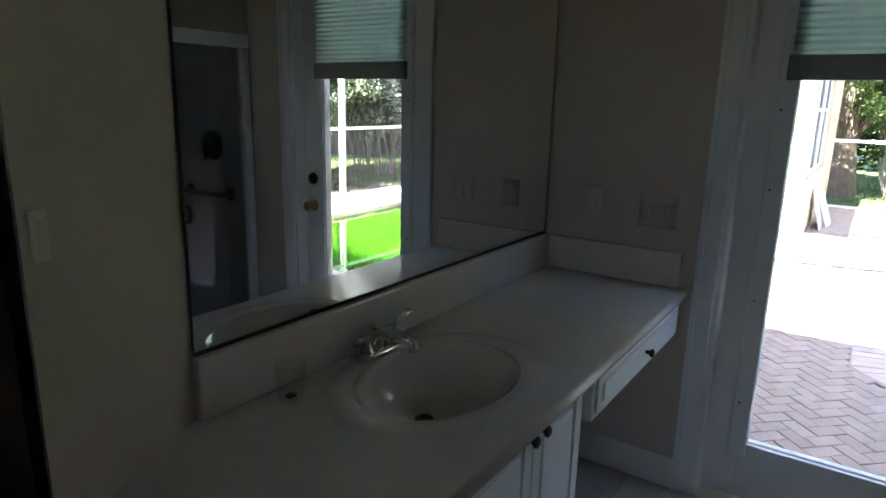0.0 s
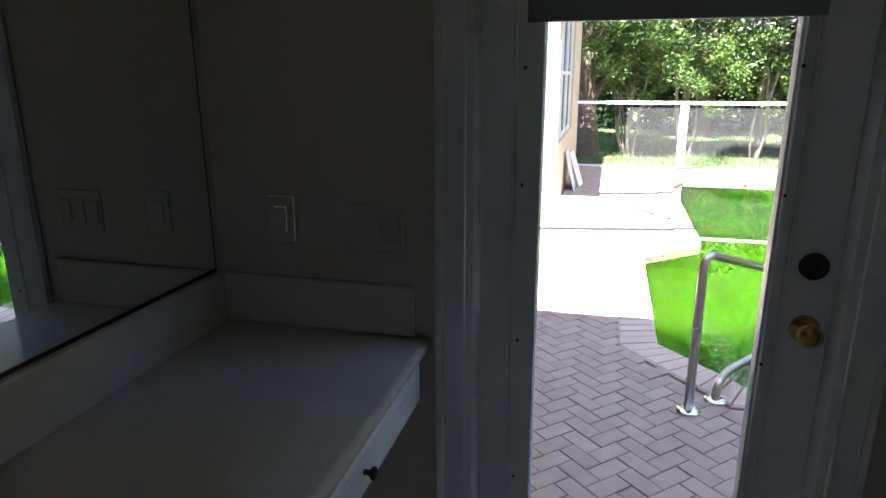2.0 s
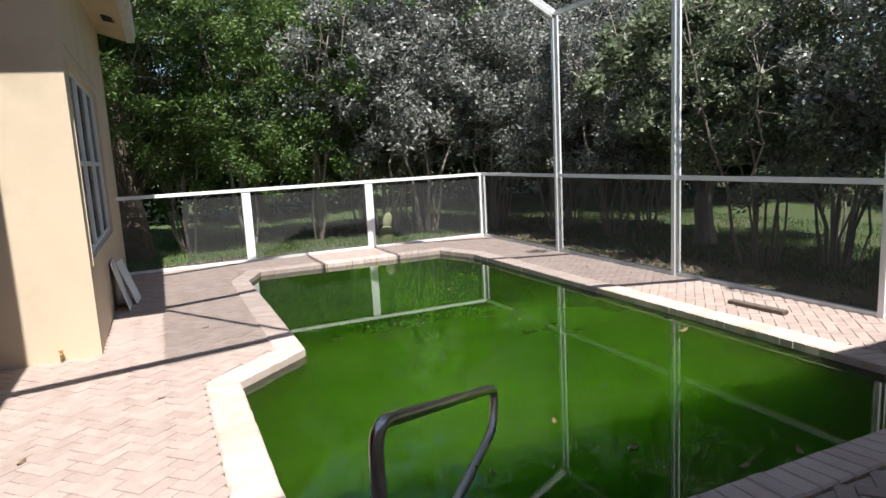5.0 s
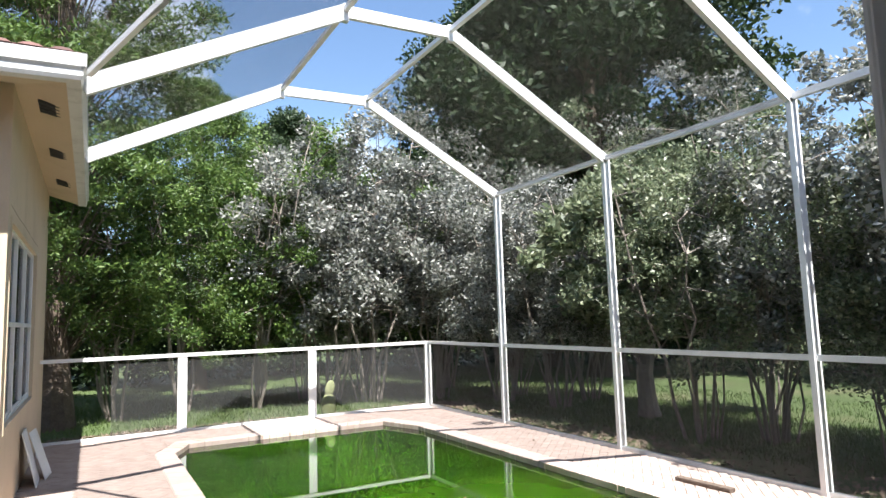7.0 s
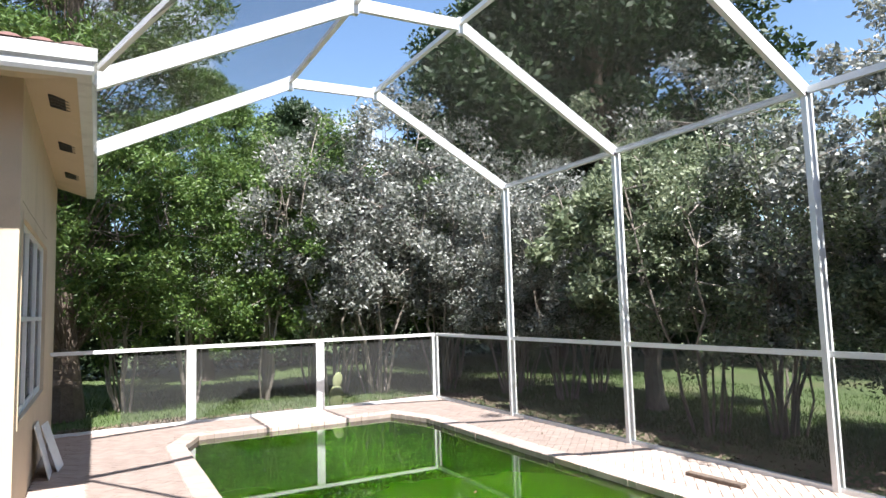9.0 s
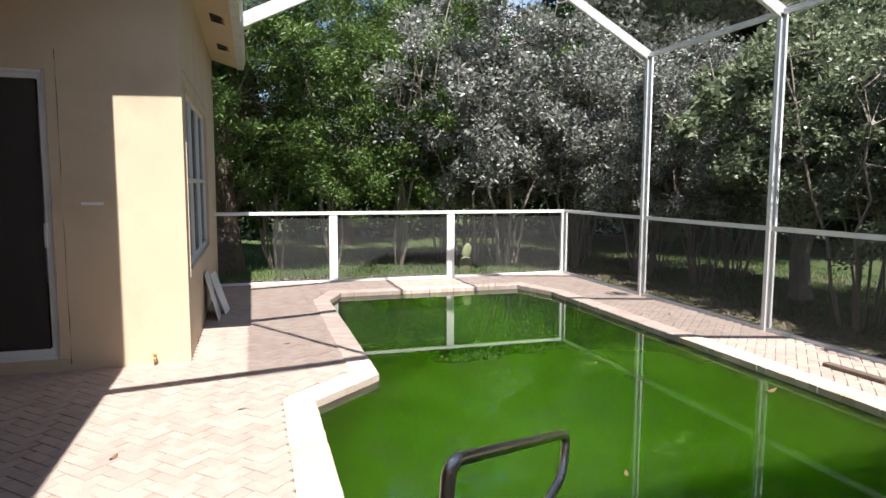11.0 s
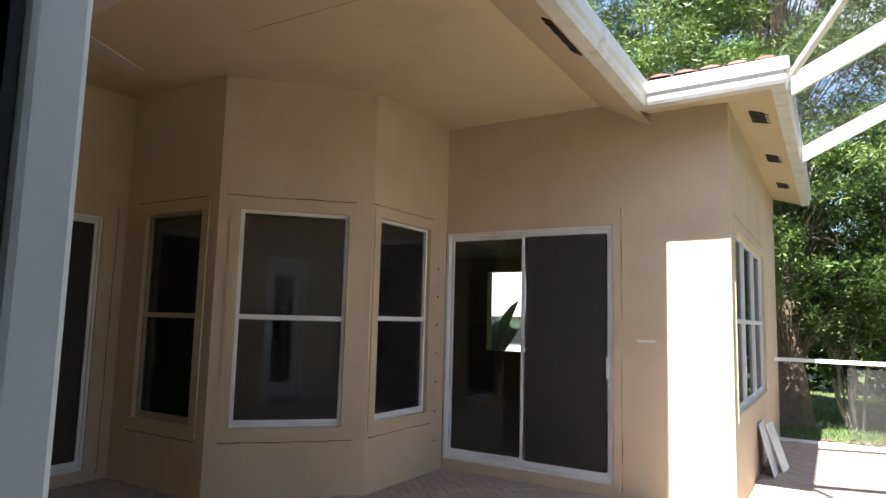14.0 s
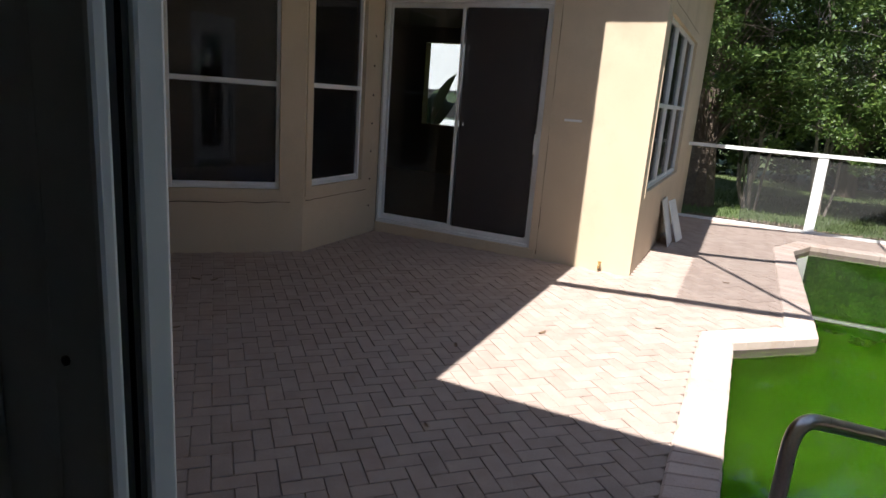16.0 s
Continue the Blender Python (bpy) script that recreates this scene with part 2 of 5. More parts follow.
def water_material():
    m = bpy.data.materials.new("algae_water")
    m.use_nodes = True
    n, l = m.node_tree.nodes, m.node_tree.links
    b = n["Principled BSDF"]
    geo = n.new("ShaderNodeNewGeometry")
    no, nb = n.new("ShaderNodeTexNoise"), n.new("ShaderNodeTexNoise")
    no.inputs["Scale"].default_value, no.inputs["Detail"].default_value = 0.9, 6
    nb.inputs["Scale"].default_value, nb.inputs["Detail"].default_value = 2.5, 3
    mr, mx, bp = n.new("ShaderNodeMapRange"), n.new("ShaderNodeMix"), n.new("ShaderNodeBump")
    mx.data_type = "RGBA"
    mr.inputs[1].default_value, mr.inputs[2].default_value = 0.35, 0.65
    mx.inputs[6].default_value, mx.inputs[7].default_value = (0.016, 0.056, 0.0018, 1), (0.0235, 0.074, 0.0027, 1)
    l.new(geo.outputs["Position"], no.inputs["Vector"])
    l.new(geo.outputs["Position"], nb.inputs["Vector"])
    l.new(no.outputs["Fac"], mr.inputs[0])
    l.new(mr.outputs[0], mx.inputs[0])
    l.new(mx.outputs[2], b.inputs["Base Color"])
    b.inputs["Roughness"].default_value, b.inputs["IOR"].default_value = 0.02, 1.33
    b.inputs["Subsurface Weight"].default_value, b.inputs["Subsurface Scale"].default_value = 1.0, 7.0
    b.inputs["Subsurface Radius"].default_value = (0.6, 1.0, 0.2)
    bp.inputs["Strength"].default_value, bp.inputs["Distance"].default_value = 0.02, 0.01
    l.new(nb.outputs["Fac"], bp.inputs["Height"])
    l.new(bp.outputs["Normal"], b.inputs["Normal"])
    return m


WATER = water_material()


# ---- mesh helpers ----
def mesh_of(name, bm, mat, smooth=False):
    me = bpy.data.meshes.new(name)
    bm.normal_update()
    bm.to_mesh(me)
    bm.free()
    me.materials.append(mat)
    if smooth:
        me.polygons.foreach_set("use_smooth", [True] * len(me.polygons))
    return me


def part(name, bm, mat, parent=None, label="", smooth=False):
    ob = new(name, mesh_of(name, bm, mat, smooth))
    if parent is not None:
        ob.parent = parent
    return tagged(ob, label)


def thing(name, label, category, group="", kind="", at=None):
    ob = new(name)
    ob.empty_display_size = 0.1
    if at is not None:
        ob.matrix_world = at
    return tagged(ob, label, category, group, kind)


def solid(name, bm, mat, label, category, kind="structure", smooth=False):
    return tagged(part(name, bm, mat, None, "", smooth), label, category, "", kind)


def box(bm, x0, x1, y0, y1, z0, z1, bevel=0.0):
    r = bmesh.ops.create_cube(bm, size=1, matrix=Matrix.Translation(((x0 + x1) / 2, (y0 + y1) / 2, (z0 + z1) / 2)) @ Matrix.Diagonal((abs(x1 - x0), abs(y1 - y0), abs(z1 - z0), 1)))
    if bevel:
        es = list({e for v in r["verts"] for e in v.link_edges})
        bmesh.ops.bevel(bm, geom=es, offset=bevel, segments=2, affect="EDGES", profile=0.5)
    return bm


def boxed(x0, x1, y0, y1, z0, z1, bevel=0.0):
    return box(bmesh.new(), x0, x1, y0, y1, z0, z1, bevel)


def beam(bm, a, b, w, h, up=(0, 0, 1)):
    """A box from a to b, w across and h high."""
    a, b, up = Vector(a), Vector(b), Vector(up)
    d = (b - a).normalized()
    s = d.cross(up).normalized()
    u = s.cross(d).normalized()
    vs = [bm.verts.new(p + s * i * w / 2 + u * j * h / 2) for p in (a, b) for i, j in ((-1, -1), (1, -1), (1, 1), (-1, 1))]
    for f in ((0, 1, 2, 3), (7, 6, 5, 4), (0, 4, 5, 1), (1, 5, 6, 2), (2, 6, 7, 3), (3, 7, 4, 0)):
        bm.faces.new([vs[i] for i in f])
    bmesh.ops.recalc_face_normals(bm, faces=bm.faces[:])
    return bm


def tube(bm, pts, radii, sides=10, cap=True):
    """A round tube along points; radii is one number or one for each point."""
    pts = [Vector(p) for p in pts]
    if not isinstance(radii, (list, tuple)):
        radii = [radii] * len(pts)
    rings, ref = [], Vector((0.13, 0.31, 0.94))
    for i, p in enumerate(pts):
        d = (pts[min(i + 1, len(pts) - 1)] - pts[max(i - 1, 0)]).normalized()
        if abs(d.dot(ref)) > 0.97:
            ref = Vector((0.9, 0.3, 0.2))
        s = d.cross(ref).normalized()
        u = s.cross(d).normalized()
        ref = u
        rings.append([bm.verts.new(p + (s * math.cos(a) + u * math.sin(a)) * radii[i]) for a in [2 * math.pi * k / sides for k in range(sides)]])
    for r0, r1 in zip(rings, rings[1:]):
        for k in range(sides):
            bm.faces.new((r0[k], r0[(k + 1) % sides], r1[(k + 1) % sides], r1[k]))
    if cap:
        bm.faces.new(rings[0][::-1])
        bm.faces.new(rings[-1])
    return bm


def spun(bm, profile, m=Matrix(), sides=24):
    """A turned shape: profile is (radius, height) from bottom to top."""
    rings = [[bm.verts.new(m @ Vector((r * math.cos(2 * math.pi * k / sides), r * math.sin(2 * math.pi * k / sides), h))) for k in range(sides)] for r, h in profile]
    for r0, r1 in zip(rings, rings[1:]):
        for k in range(sides):
            bm.faces.new((r0[k], r0[(k + 1) % sides], r1[(k + 1) % sides], r1[k]))
    bm.faces.new(rings[0][::-1])
    bm.faces.new(rings[-1])
    return bm


def smooth_path(pts, r, steps=6):
    """Rounds the corners of a polyline with radius r."""
    pts = [Vector(p) for p in pts]
    out = [pts[0]]
    for a, b, c in zip(pts, pts[1:], pts[2:]):
        u, v = (a - b), (c - b)
        k = min(r, u.length * 0.49, v.length * 0.49)
        p, q = b + u.normalized() * k, b + v.normalized() * k
        for i in range(steps + 1):
            t = i / steps
            out.append(p * (1 - t) ** 2 + b * 2 * t * (1 - t) + q * t * t)
    return out + [pts[-1]]


def pierced(u0, u1, z0, z1, thick, holes, m=Matrix()):
    """A wall in its own plane (u along, z up, thickness from 0 to thick across), with holes (ua, ub, za, zb) through it."""
    us = sorted({u0, u1, *[v for h in holes for v in h[:2]]})
    zs = sorted({z0, z1, *[v for h in holes for v in h[2:]]})
    us, zs = [u for u in us if u0 <= u <= u1], [z for z in zs if z0 <= z <= z1]
    def full(i, j):
        if i < 0 or j < 0 or i >= len(us) - 1 or j >= len(zs) - 1:
            return False
        cu, cz = (us[i] + us[i + 1]) / 2, (zs[j] + zs[j + 1]) / 2
        return not any(a < cu < b and c < cz < d for a, b, c, d in holes)
    bm = bmesh.new()
    def quad(*ps):
        bm.faces.new([bm.verts.new(m @ Vector(p)) for p in ps])
    for i in range(len(us) - 1):
        for j in range(len(zs) - 1):
            if not full(i, j):
                continue
            a, b, c, d, t = us[i], us[i + 1], zs[j], zs[j + 1], thick
            quad((a, 0, c), (b, 0, c), (b, 0, d), (a, 0, d))
            quad((a, t, d), (b, t, d), (b, t, c), (a, t, c))
            if not full(i - 1, j):
                quad((a, 0, c), (a, 0, d), (a, t, d), (a, t, c))
            if not full(i + 1, j):
                quad((b, t, c), (b, t, d), (b, 0, d), (b, 0, c))
            if not full(i, j - 1):
                quad((a, t, c), (b, t, c), (b, 0, c), (a, 0, c))
            if not full(i, j + 1):
                quad((a, 0, d), (b, 0, d), (b, t, d), (a, t, d))
    bmesh.ops.remove_doubles(bm, verts=bm.verts[:], dist=0.0005)
    bmesh.ops.recalc_face_normals(bm, faces=bm.faces[:])
    return bm


def poly_slab(outer, z0, z1, inner=None):
    """A flat slab over a polygon, with an optional hole of the same winding."""
    bm = bmesh.new()
    def ring(ps, z):
        return [bm.verts.new((x, y, z)) for x, y in ps]
    to, bo = ring(outer, z1), ring(outer, z0)
    if inner is None:
        bm.faces.new(to)
        bm.faces.new(bo[::-1])
    else:
        ti, bi = ring(inner, z1), ring(inner, z0)
        for t_o, t_i in ((to, ti), (bo, bi)):
            es = [bm.edges.new((r[k], r[(k + 1) % len(r)])) for r in (t_o, t_i) for k in range(len(r))]
            bmesh.ops.triangle_fill(bm, use_beauty=True, use_dissolve=False, edges=es)
        for k in range(len(ti)):
            bm.faces.new((ti[k], ti[(k + 1) % len(ti)], bi[(k + 1) % len(ti)], bi[k]))
    for k in range(len(to)):
        bm.faces.new((bo[k], bo[(k + 1) % len(to)], to[(k + 1) % len(to)], to[k]))
    bmesh.ops.recalc_face_normals(bm, faces=bm.faces[:])
    return bm


def offset_poly(ps, d):
    """A counter-clockwise polygon moved outwards by d."""
    out = []
    for i in range(len(ps)):
        a, b, c = Vector(ps[i - 1]), Vector(ps[i]), Vector(ps[(i + 1) % len(ps)])
        e, f = (b - a).normalized(), (c - b).normalized()
        n1, n2 = Vector((e.y, -e.x)), Vector((f.y, -f.x))
        k = (n1 + n2) / max(1 + n1.dot(n2), 0.2)
        out.append(tuple(b + k * d))
    return out


# where a point lies in a polygon
def inside(ps, x, y):
    c = False
    for (x0, y0), (x1, y1) in zip(ps, ps[1:] + ps[:1]):
        if (y0 > y) != (y1 > y) and x < (x1 - x0) * (y - y0) / (y1 - y0) + x0:
            c = not c
    return c


# ---- plan ----
FLOOR_IN = 0.15
WALL_IN, WALL_OUT = -0.10, 0.06
DX0, DX1, DZ1 = -0.385, 0.485, 2.50
EAVE_Z = 3.40
POOL = [(0.31, 2.28), (0.72, 1.80), (3.72, 1.80), (4.15, 2.28), (4.15, 8.30), (3.90, 9.02), (1.12, 9.02), (0.885, 8.45), (0.885, 4.95), (0.31, 4.43)]
FENCE_Y, FENCE_X = 10.18, 5.31

# ---- ground, patio, pool ----
gb = bmesh.new()
hole = (-7.0, FENCE_X + 0.05, -8.0, FENCE_Y + 0.06)
gv = {}
gx = [-1500, -300, -80, -30, -15, hole[0], -3, -1, 0, 1, 2, 3, 4, 5, hole[1], 6, 6.7, 7.5, 8.5, 10, 12, 15, 20, 30, 80, 300, 1500]
gy = [-1500, -300, -60, -20, hole[2], -4, -1, 1, 3, 5, 7, 9, hole[3], 10.8, 11.5, 12.5, 14, 16, 19, 24, 35, 80, 300, 1500]
def ground_z(x, y):
    d = max(x - hole[1], y - hole[3], 0)
    return -0.10 - 0.02 * min(d, 8) + (0.05 * noise.noise((x * 0.4, y * 0.4, 0)) if 0 < d < 60 else 0)
for i, x in enumerate(gx):
    for j, y in enumerate(gy):
        gv[i, j] = gb.verts.new((x, y, ground_z(x, y)))
for i in range(len(gx) - 1):
    for j in range(len(gy) - 1):
        cxm, cym = (gx[i] + gx[i + 1]) / 2, (gy[j] + gy[j + 1]) / 2
        if hole[0] < cxm < hole[1] and hole[2] < cym < hole[3]:
            continue
        gb.faces.new((gv[i, j], gv[i + 1, j], gv[i + 1, j + 1], gv[i, j + 1]))
solid("ground", gb, GROUND_M, "sunlit green lawn with worn patches round the pool cage", "lawn")

COPE_OUT = offset_poly(POOL, 0.235)
patio_poly = [(-7.0, -0.02), (FENCE_X + 0.06, -0.02), (FENCE_X + 0.06, FENCE_Y + 0.07), (-7.0, FENCE_Y + 0.07)]
patio = solid("patio", poly_slab(patio_poly, -0.16, -0.012, COPE_OUT), SAND, "patio of pinkish herringbone brick pavers round the pool", "patio")
pool = thing("pool", "kidney-cornered swimming pool full of bright green algae water", "pool")
part("basin", poly_slab(offset_poly(POOL, 0.20), -1.45, -0.045, POOL), POOL_WALL, pool, "stained plaster pool wall")
part("basin_floor", poly_slab(offset_poly(POOL, 0.1), -1.60, -1.42), POOL_WALL, pool)
part("water", poly_slab(offset_poly(POOL, 0.004), -1.40, -0.055), WATER, pool, "opaque bright green algae water")

# ---- house walls ----
def wall_frame(ax, ay, bx, by):
    """Matrix whose u axis runs from a to b; the thickness goes to the left of that way."""
    d = Vector((bx - ax, by - ay, 0))
    ang = math.atan2(d.y, d.x)
    return Matrix.Translation((ax, ay, 0)) @ Matrix.Rotation(ang, 4, "Z"), d.length


def house_wall(name, a, b, top, holes, label, start=0.0):
    m, ln = wall_frame(*a, *b)
    return solid(name, pierced(start, ln, -0.15, top, 0.22, holes, m), STUCCO, label, "wall"), m


CEIL = 3.68
# the wall with the sliding door, facing the camera: runs towards +x, so its thickness goes to +y
w_slide, M_SLIDE = house_wall("wall_slider", (-3.528, 5.80), (-0.65, 5.80), CEIL + 0.1, [(0.0, 1.85, 0.10, 2.50)], "cream stucco wall beside the sliding door, partly sunlit")
# wing wall along the pool with its window
w_wing, M_WING = house_wall("wall_wing", (-0.65, 5.80), (-0.65, 10.60), 3.58, [(0.26, 3.02, 0.78, 2.45)], "cream stucco side wall of the wing", 0.22)
solid("wall_wing_end", pierced(0.0, 7.5, -0.15, 3.58, 0.2, [(3.98, 4.86, 1.0, 2.48)], wall_frame(-0.65, 10.80, -8.15, 10.80)[0]), STUCCO, "cream stucco end wall of the wing", "wall")
# bay with three windows
w_bayl, M_BAYL = house_wall("wall_bay_1", (-5.83, 3.503), (-4.474, 3.503), CEIL + 0.1, [(0.33, 1.15, 0.59, 2.48)], "cream stucco bay wall in shade")
w_bayc, M_BAYC = house_wall("wall_bay_2", (-4.474, 3.503), (-3.528, 4.482), CEIL + 0.1, [(0.19, 1.14, 0.59, 2.49)], "cream stucco bay wall with a tall window")
w_bayr, M_BAYR = house_wall("wall_bay_3", (-3.528, 4.482), (-3.528, 5.80), CEIL + 0.1, [(0.11, 0.98, 0.61, 2.50)], "cream stucco bay wall with a narrow window")
# the lanai's left wall with another sliding door
w_left, M_LEFT = house_wall("wall_lanai", (-5.83, 0.12), (-5.83, 3.503), CEIL + 0.1, [(0.75, 3.15, 0.10, 2.45)], "cream stucco wall at the back of the lanai")
# the bathroom's outer wall
solid("wall_bath_outer", pierced(-6.05, 7.5, -0.15, 3.6, WALL_OUT, [(DX0, DX1, -0.2, DZ1)], Matrix.Translation((0, 0.0, 0))), STUCCO, "cream stucco outer wall round the glazed door", "wall")
solid("wall_bath_inner", pierced(-1.17, 2.6, FLOOR_IN - 0.2, 2.9, 0.0985, [(DX0, DX1, -0.2, DZ1)], Matrix.Translation((0, WALL_IN, 0))), PLASTER, "beige painted bathroom wall beside the door", "wall")

# ---- rooms behind the windows, their dimness put into a dark colour ----
ROOM = [(-8.0, 3.76), (-4.72, 3.76), (-3.76, 4.74), (-3.76, 6.03), (-0.88, 6.03), (-0.88, 10.78), (-8.0, 10.78)]
solid("room_floor", poly_slab(ROOM, -0.05, 0.09), DARK_ROOM, "floor inside the house, coloured dark for dimness", "floor")
solid("room_ceiling", poly_slab(ROOM, 2.75, 2.85), DARK_ROOM, "plain ceiling inside the house, coloured dark for dimness", "ceiling")
solid("wall_room_back", boxed(-8.1, -8.0, 0.2, 10.8, 0.0, 3.6), DARK_ROOM, "interior wall, coloured dark for dimness", "wall")
solid("wall_room_side", boxed(-8.0, -6.05, 0.14, 0.26, 0.0, 3.6), DARK_ROOM, "interior wall, coloured dark for dimness", "wall")
solid("wall_room_partition", boxed(-8.0, -6.06, 3.62, 3.755, 0.0, 3.6), DARK_ROOM, "interior wall, coloured dark for dimness", "wall")
solid("room_floor_west", boxed(-8.0, -6.06, 0.26, 3.62, -0.05, 0.09), DARK_ROOM, "floor inside the house, coloured dark for dimness", "floor")

# ---- lanai ceiling, soffits, eaves ----
cb = bmesh.new()
box(cb, -6.1, -1.80, -0.2, 5.80, CEIL, CEIL + 0.12)
solid("ceiling_lanai", cb, SOFFIT, "cream stucco ceiling over the covered patio", "ceiling")


def soffit(name, a, b, c, d, label):
    bm = bmesh.new()
    lo = [bm.verts.new(p) for p in (a, b, c, d)]
    hi = [bm.verts.new((p[0], p[1], p[2] + 0.03)) for p in (a, b, c, d)]
    bm.faces.new(lo)
    bm.faces.new(hi[::-1])
    for k in range(4):
        bm.faces.new((lo[k], lo[(k + 1) % 4], hi[(k + 1) % 4], hi[k]))
    bmesh.ops.recalc_face_normals(bm, faces=bm.faces[:])
    return solid(name, bm, SOFFIT, label, "soffit")


LX, WX, WY, BY = -1.22, -0.17, 5.17, 0.58
soffit("soffit_lanai", (-1.80, BY, CEIL), (LX - 0.1, BY, EAVE_Z + 0.02), (LX - 0.1, 5.80, EAVE_Z + 0.02), (-1.80, 5.80, CEIL), "sloping cream soffit along the patio eave")
soffit("soffit_wing_front", (LX - 0.1, 5.28, EAVE_Z + 0.021), (WX - 0.1, 5.28, EAVE_Z + 0.021), (-0.65, 5.80, EAVE_Z + 0.14), (LX - 0.1, 5.80, EAVE_Z + 0.14), "cream soffit over the sliding door")
soffit("soffit_wing_side", (WX - 0.1, 5.28, EAVE_Z + 0.022), (WX - 0.1, 10.75, EAVE_Z + 0.022), (-0.65, 10.75, EAVE_Z + 0.14), (-0.65, 5.80, EAVE_Z + 0.14), "cream soffit with dark vents along the wing")
soffit("soffit_bath", (LX - 0.1, BY - 0.1, EAVE_Z + 0.021), (7.5, BY - 0.1, EAVE_Z + 0.021), (7.5, 0.12, EAVE_Z + 0.12), (LX - 0.1, 0.12, EAVE_Z + 0.12), "cream soffit over the glazed door")


def gutter(name, pts, label):
    """A white gutter along an eave: fascia, trough lip and a drip edge, as one long thing."""
    g = thing(name, label, "gutter", kind="structure")
    prof = [(-0.10, 0.0), (0.0, 0.0), (0.015, 0.03), (0.015, 0.075), (0.035, 0.10), (0.035, 0.20), (0.02, 0.205), (0.02, 0.11), (-0.10, 0.11)]
    bm = bmesh.new()
    rows = []
    for i, p in enumerate(pts):
        p = Vector(p)
        d1 = (p - Vector(pts[i - 1])).normalized() if i else None
        d2 = (Vector(pts[i + 1]) - p).normalized() if i + 1 < len(pts) else None
        dd = [d for d in (d1, d2) if d]
        ns = [Vector((d.y, -d.x, 0)) for d in dd]
        k = sum(ns, Vector()) / (1 + (ns[0].dot(ns[1]) if len(ns) == 2 else 0)) if len(ns) == 2 else ns[0]
        rows.append([bm.verts.new(p + k * o + Vector((0, 0, h))) for o, h in prof])
    for r0, r1 in zip(rows, rows[1:]):
        for k in range(len(prof)):
            bm.faces.new((r0[k], r0[(k + 1) % len(prof)], r1[(k + 1) % len(prof)], r1[k]))
    bm.faces.new(rows[0])
    bm.faces.new(rows[-1][::-1])
    bmesh.ops.recalc_face_normals(bm, faces=bm.faces[:])
    part("trough", bm, GUTTER, g, "white painted metal trough, weathered")
    return g


# the eave line runs with the house on its left
gutter("gutter", [(7.5, BY, EAVE_Z), (LX, BY, EAVE_Z), (LX, WY, EAVE_Z), (WX, WY, EAVE_Z + 0.02), (WX, 10.85, EAVE_Z + 0.02)], "white metal gutter round the eaves")


# ---- roofs ----
def roof_slab(name, pts, label):
    bm = bmesh.new()
    lo = [bm.verts.new(p) for p in pts]
    hi = [bm.verts.new((p[0], p[1], p[2] + 0.06)) for p in pts]
    bm.faces.new(lo)
    bm.faces.new(hi[::-1])
    for k in range(len(pts)):
        bm.faces.new((lo[k], lo[(k + 1) % len(pts)], hi[(k + 1) % len(pts)], hi[k]))
    bmesh.ops.recalc_face_normals(bm, faces=bm.faces[:])
    return solid(name, bm, ROOF_TILE, label, "roof")


RZ = EAVE_Z + 0.19
roof_slab("roof_bath", [(LX, BY - 0.03, RZ), (8, BY - 0.03, RZ), (8, -4.4, RZ + 1.6), (LX - 4.0, -4.4, RZ + 1.6), (LX - 4.0, BY - 0.03, RZ + 0.2)], "red clay tile roof over the bathroom")
roof_slab("roof_lanai", [(LX + 0.0, BY, RZ), (LX + 0.0, WY, RZ), (-6.5, WY + 3, RZ + 1.7), (-6.5, BY - 4, RZ + 1.7)], "red clay tile roof over the covered patio")
roof_slab("roof_wing", [(WX, WY + 0.03, RZ), (WX, 10.85, RZ), (-4.2, 10.0, RZ + 1.35), (-4.2, WY + 4, RZ + 1.35), (LX - 0.3, WY + 0.03, RZ)], "red clay barrel tile roof over the wing")

roof_slab("roof_main", [(-6.5, -5.5, RZ + 1.7), (-6.5, 9.0, RZ + 1.7), (-9.0, 9.0, RZ + 0.5), (-9.0, -5.5, RZ + 0.5)], "red clay tile roof over the house")

# ---- bathroom shell ----
solid("floor", boxed(-3.2, 2.6, -5.2, -0.001, FLOOR_IN - 0.15, FLOOR_IN - 0.006), GROUT, "pale tiled bathroom floor", "floor")
solid("ceiling", boxed(-3.2, 2.6, -5.2, -0.1, 2.9, 3.0), WHITE, "plain white bathroom ceiling", "ceiling")
solid("wall_mirror", boxed(-1.17, -1.045, -1.764, -0.101, FLOOR_IN - 0.1, 2.9), PLASTER, "beige painted wall behind the mirror", "wall")
ap = [(-1.045, -1.765), (-0.885, -2.108), (-0.940, -2.091), (-1.10, -1.80), (-1.17, -1.765)]
solid("wall_angled", poly_slab(ap[::-1], FLOOR_IN - 0.1, 2.9), PLASTER, "beige painted angled wall with a light switch", "wall")
solid("wall_west", boxed(-3.2, -3.1, -5.2, -0.1, FLOOR_IN - 0.1, 2.9), PLASTER, "plain beige wall of the next room", "wall")
solid("wall_closet", boxed(-3.1, -1.17, -1.9, -1.8, FLOOR_IN - 0.1, 2.9), PLASTER, "plain beige wall of the next room", "wall")
# unseen wall; its small opening is added only to brighten the bathroom
solid("wall_south", pierced(-3.2, 2.6, FLOOR_IN - 0.1, 2.9, 0.1, [(0.5, 0.86, 1.75, 2.12)], Matrix.Translation((0, -5.2, 0))), PLASTER, "plain beige bathroom wall with an added opening that lets light in", "wall")
solid("wall_east", boxed(2.5, 2.6, -5.2, -0.1, FLOOR_IN - 0.1, 2.9), PLASTER, "plain beige bathroom wall", "wall")

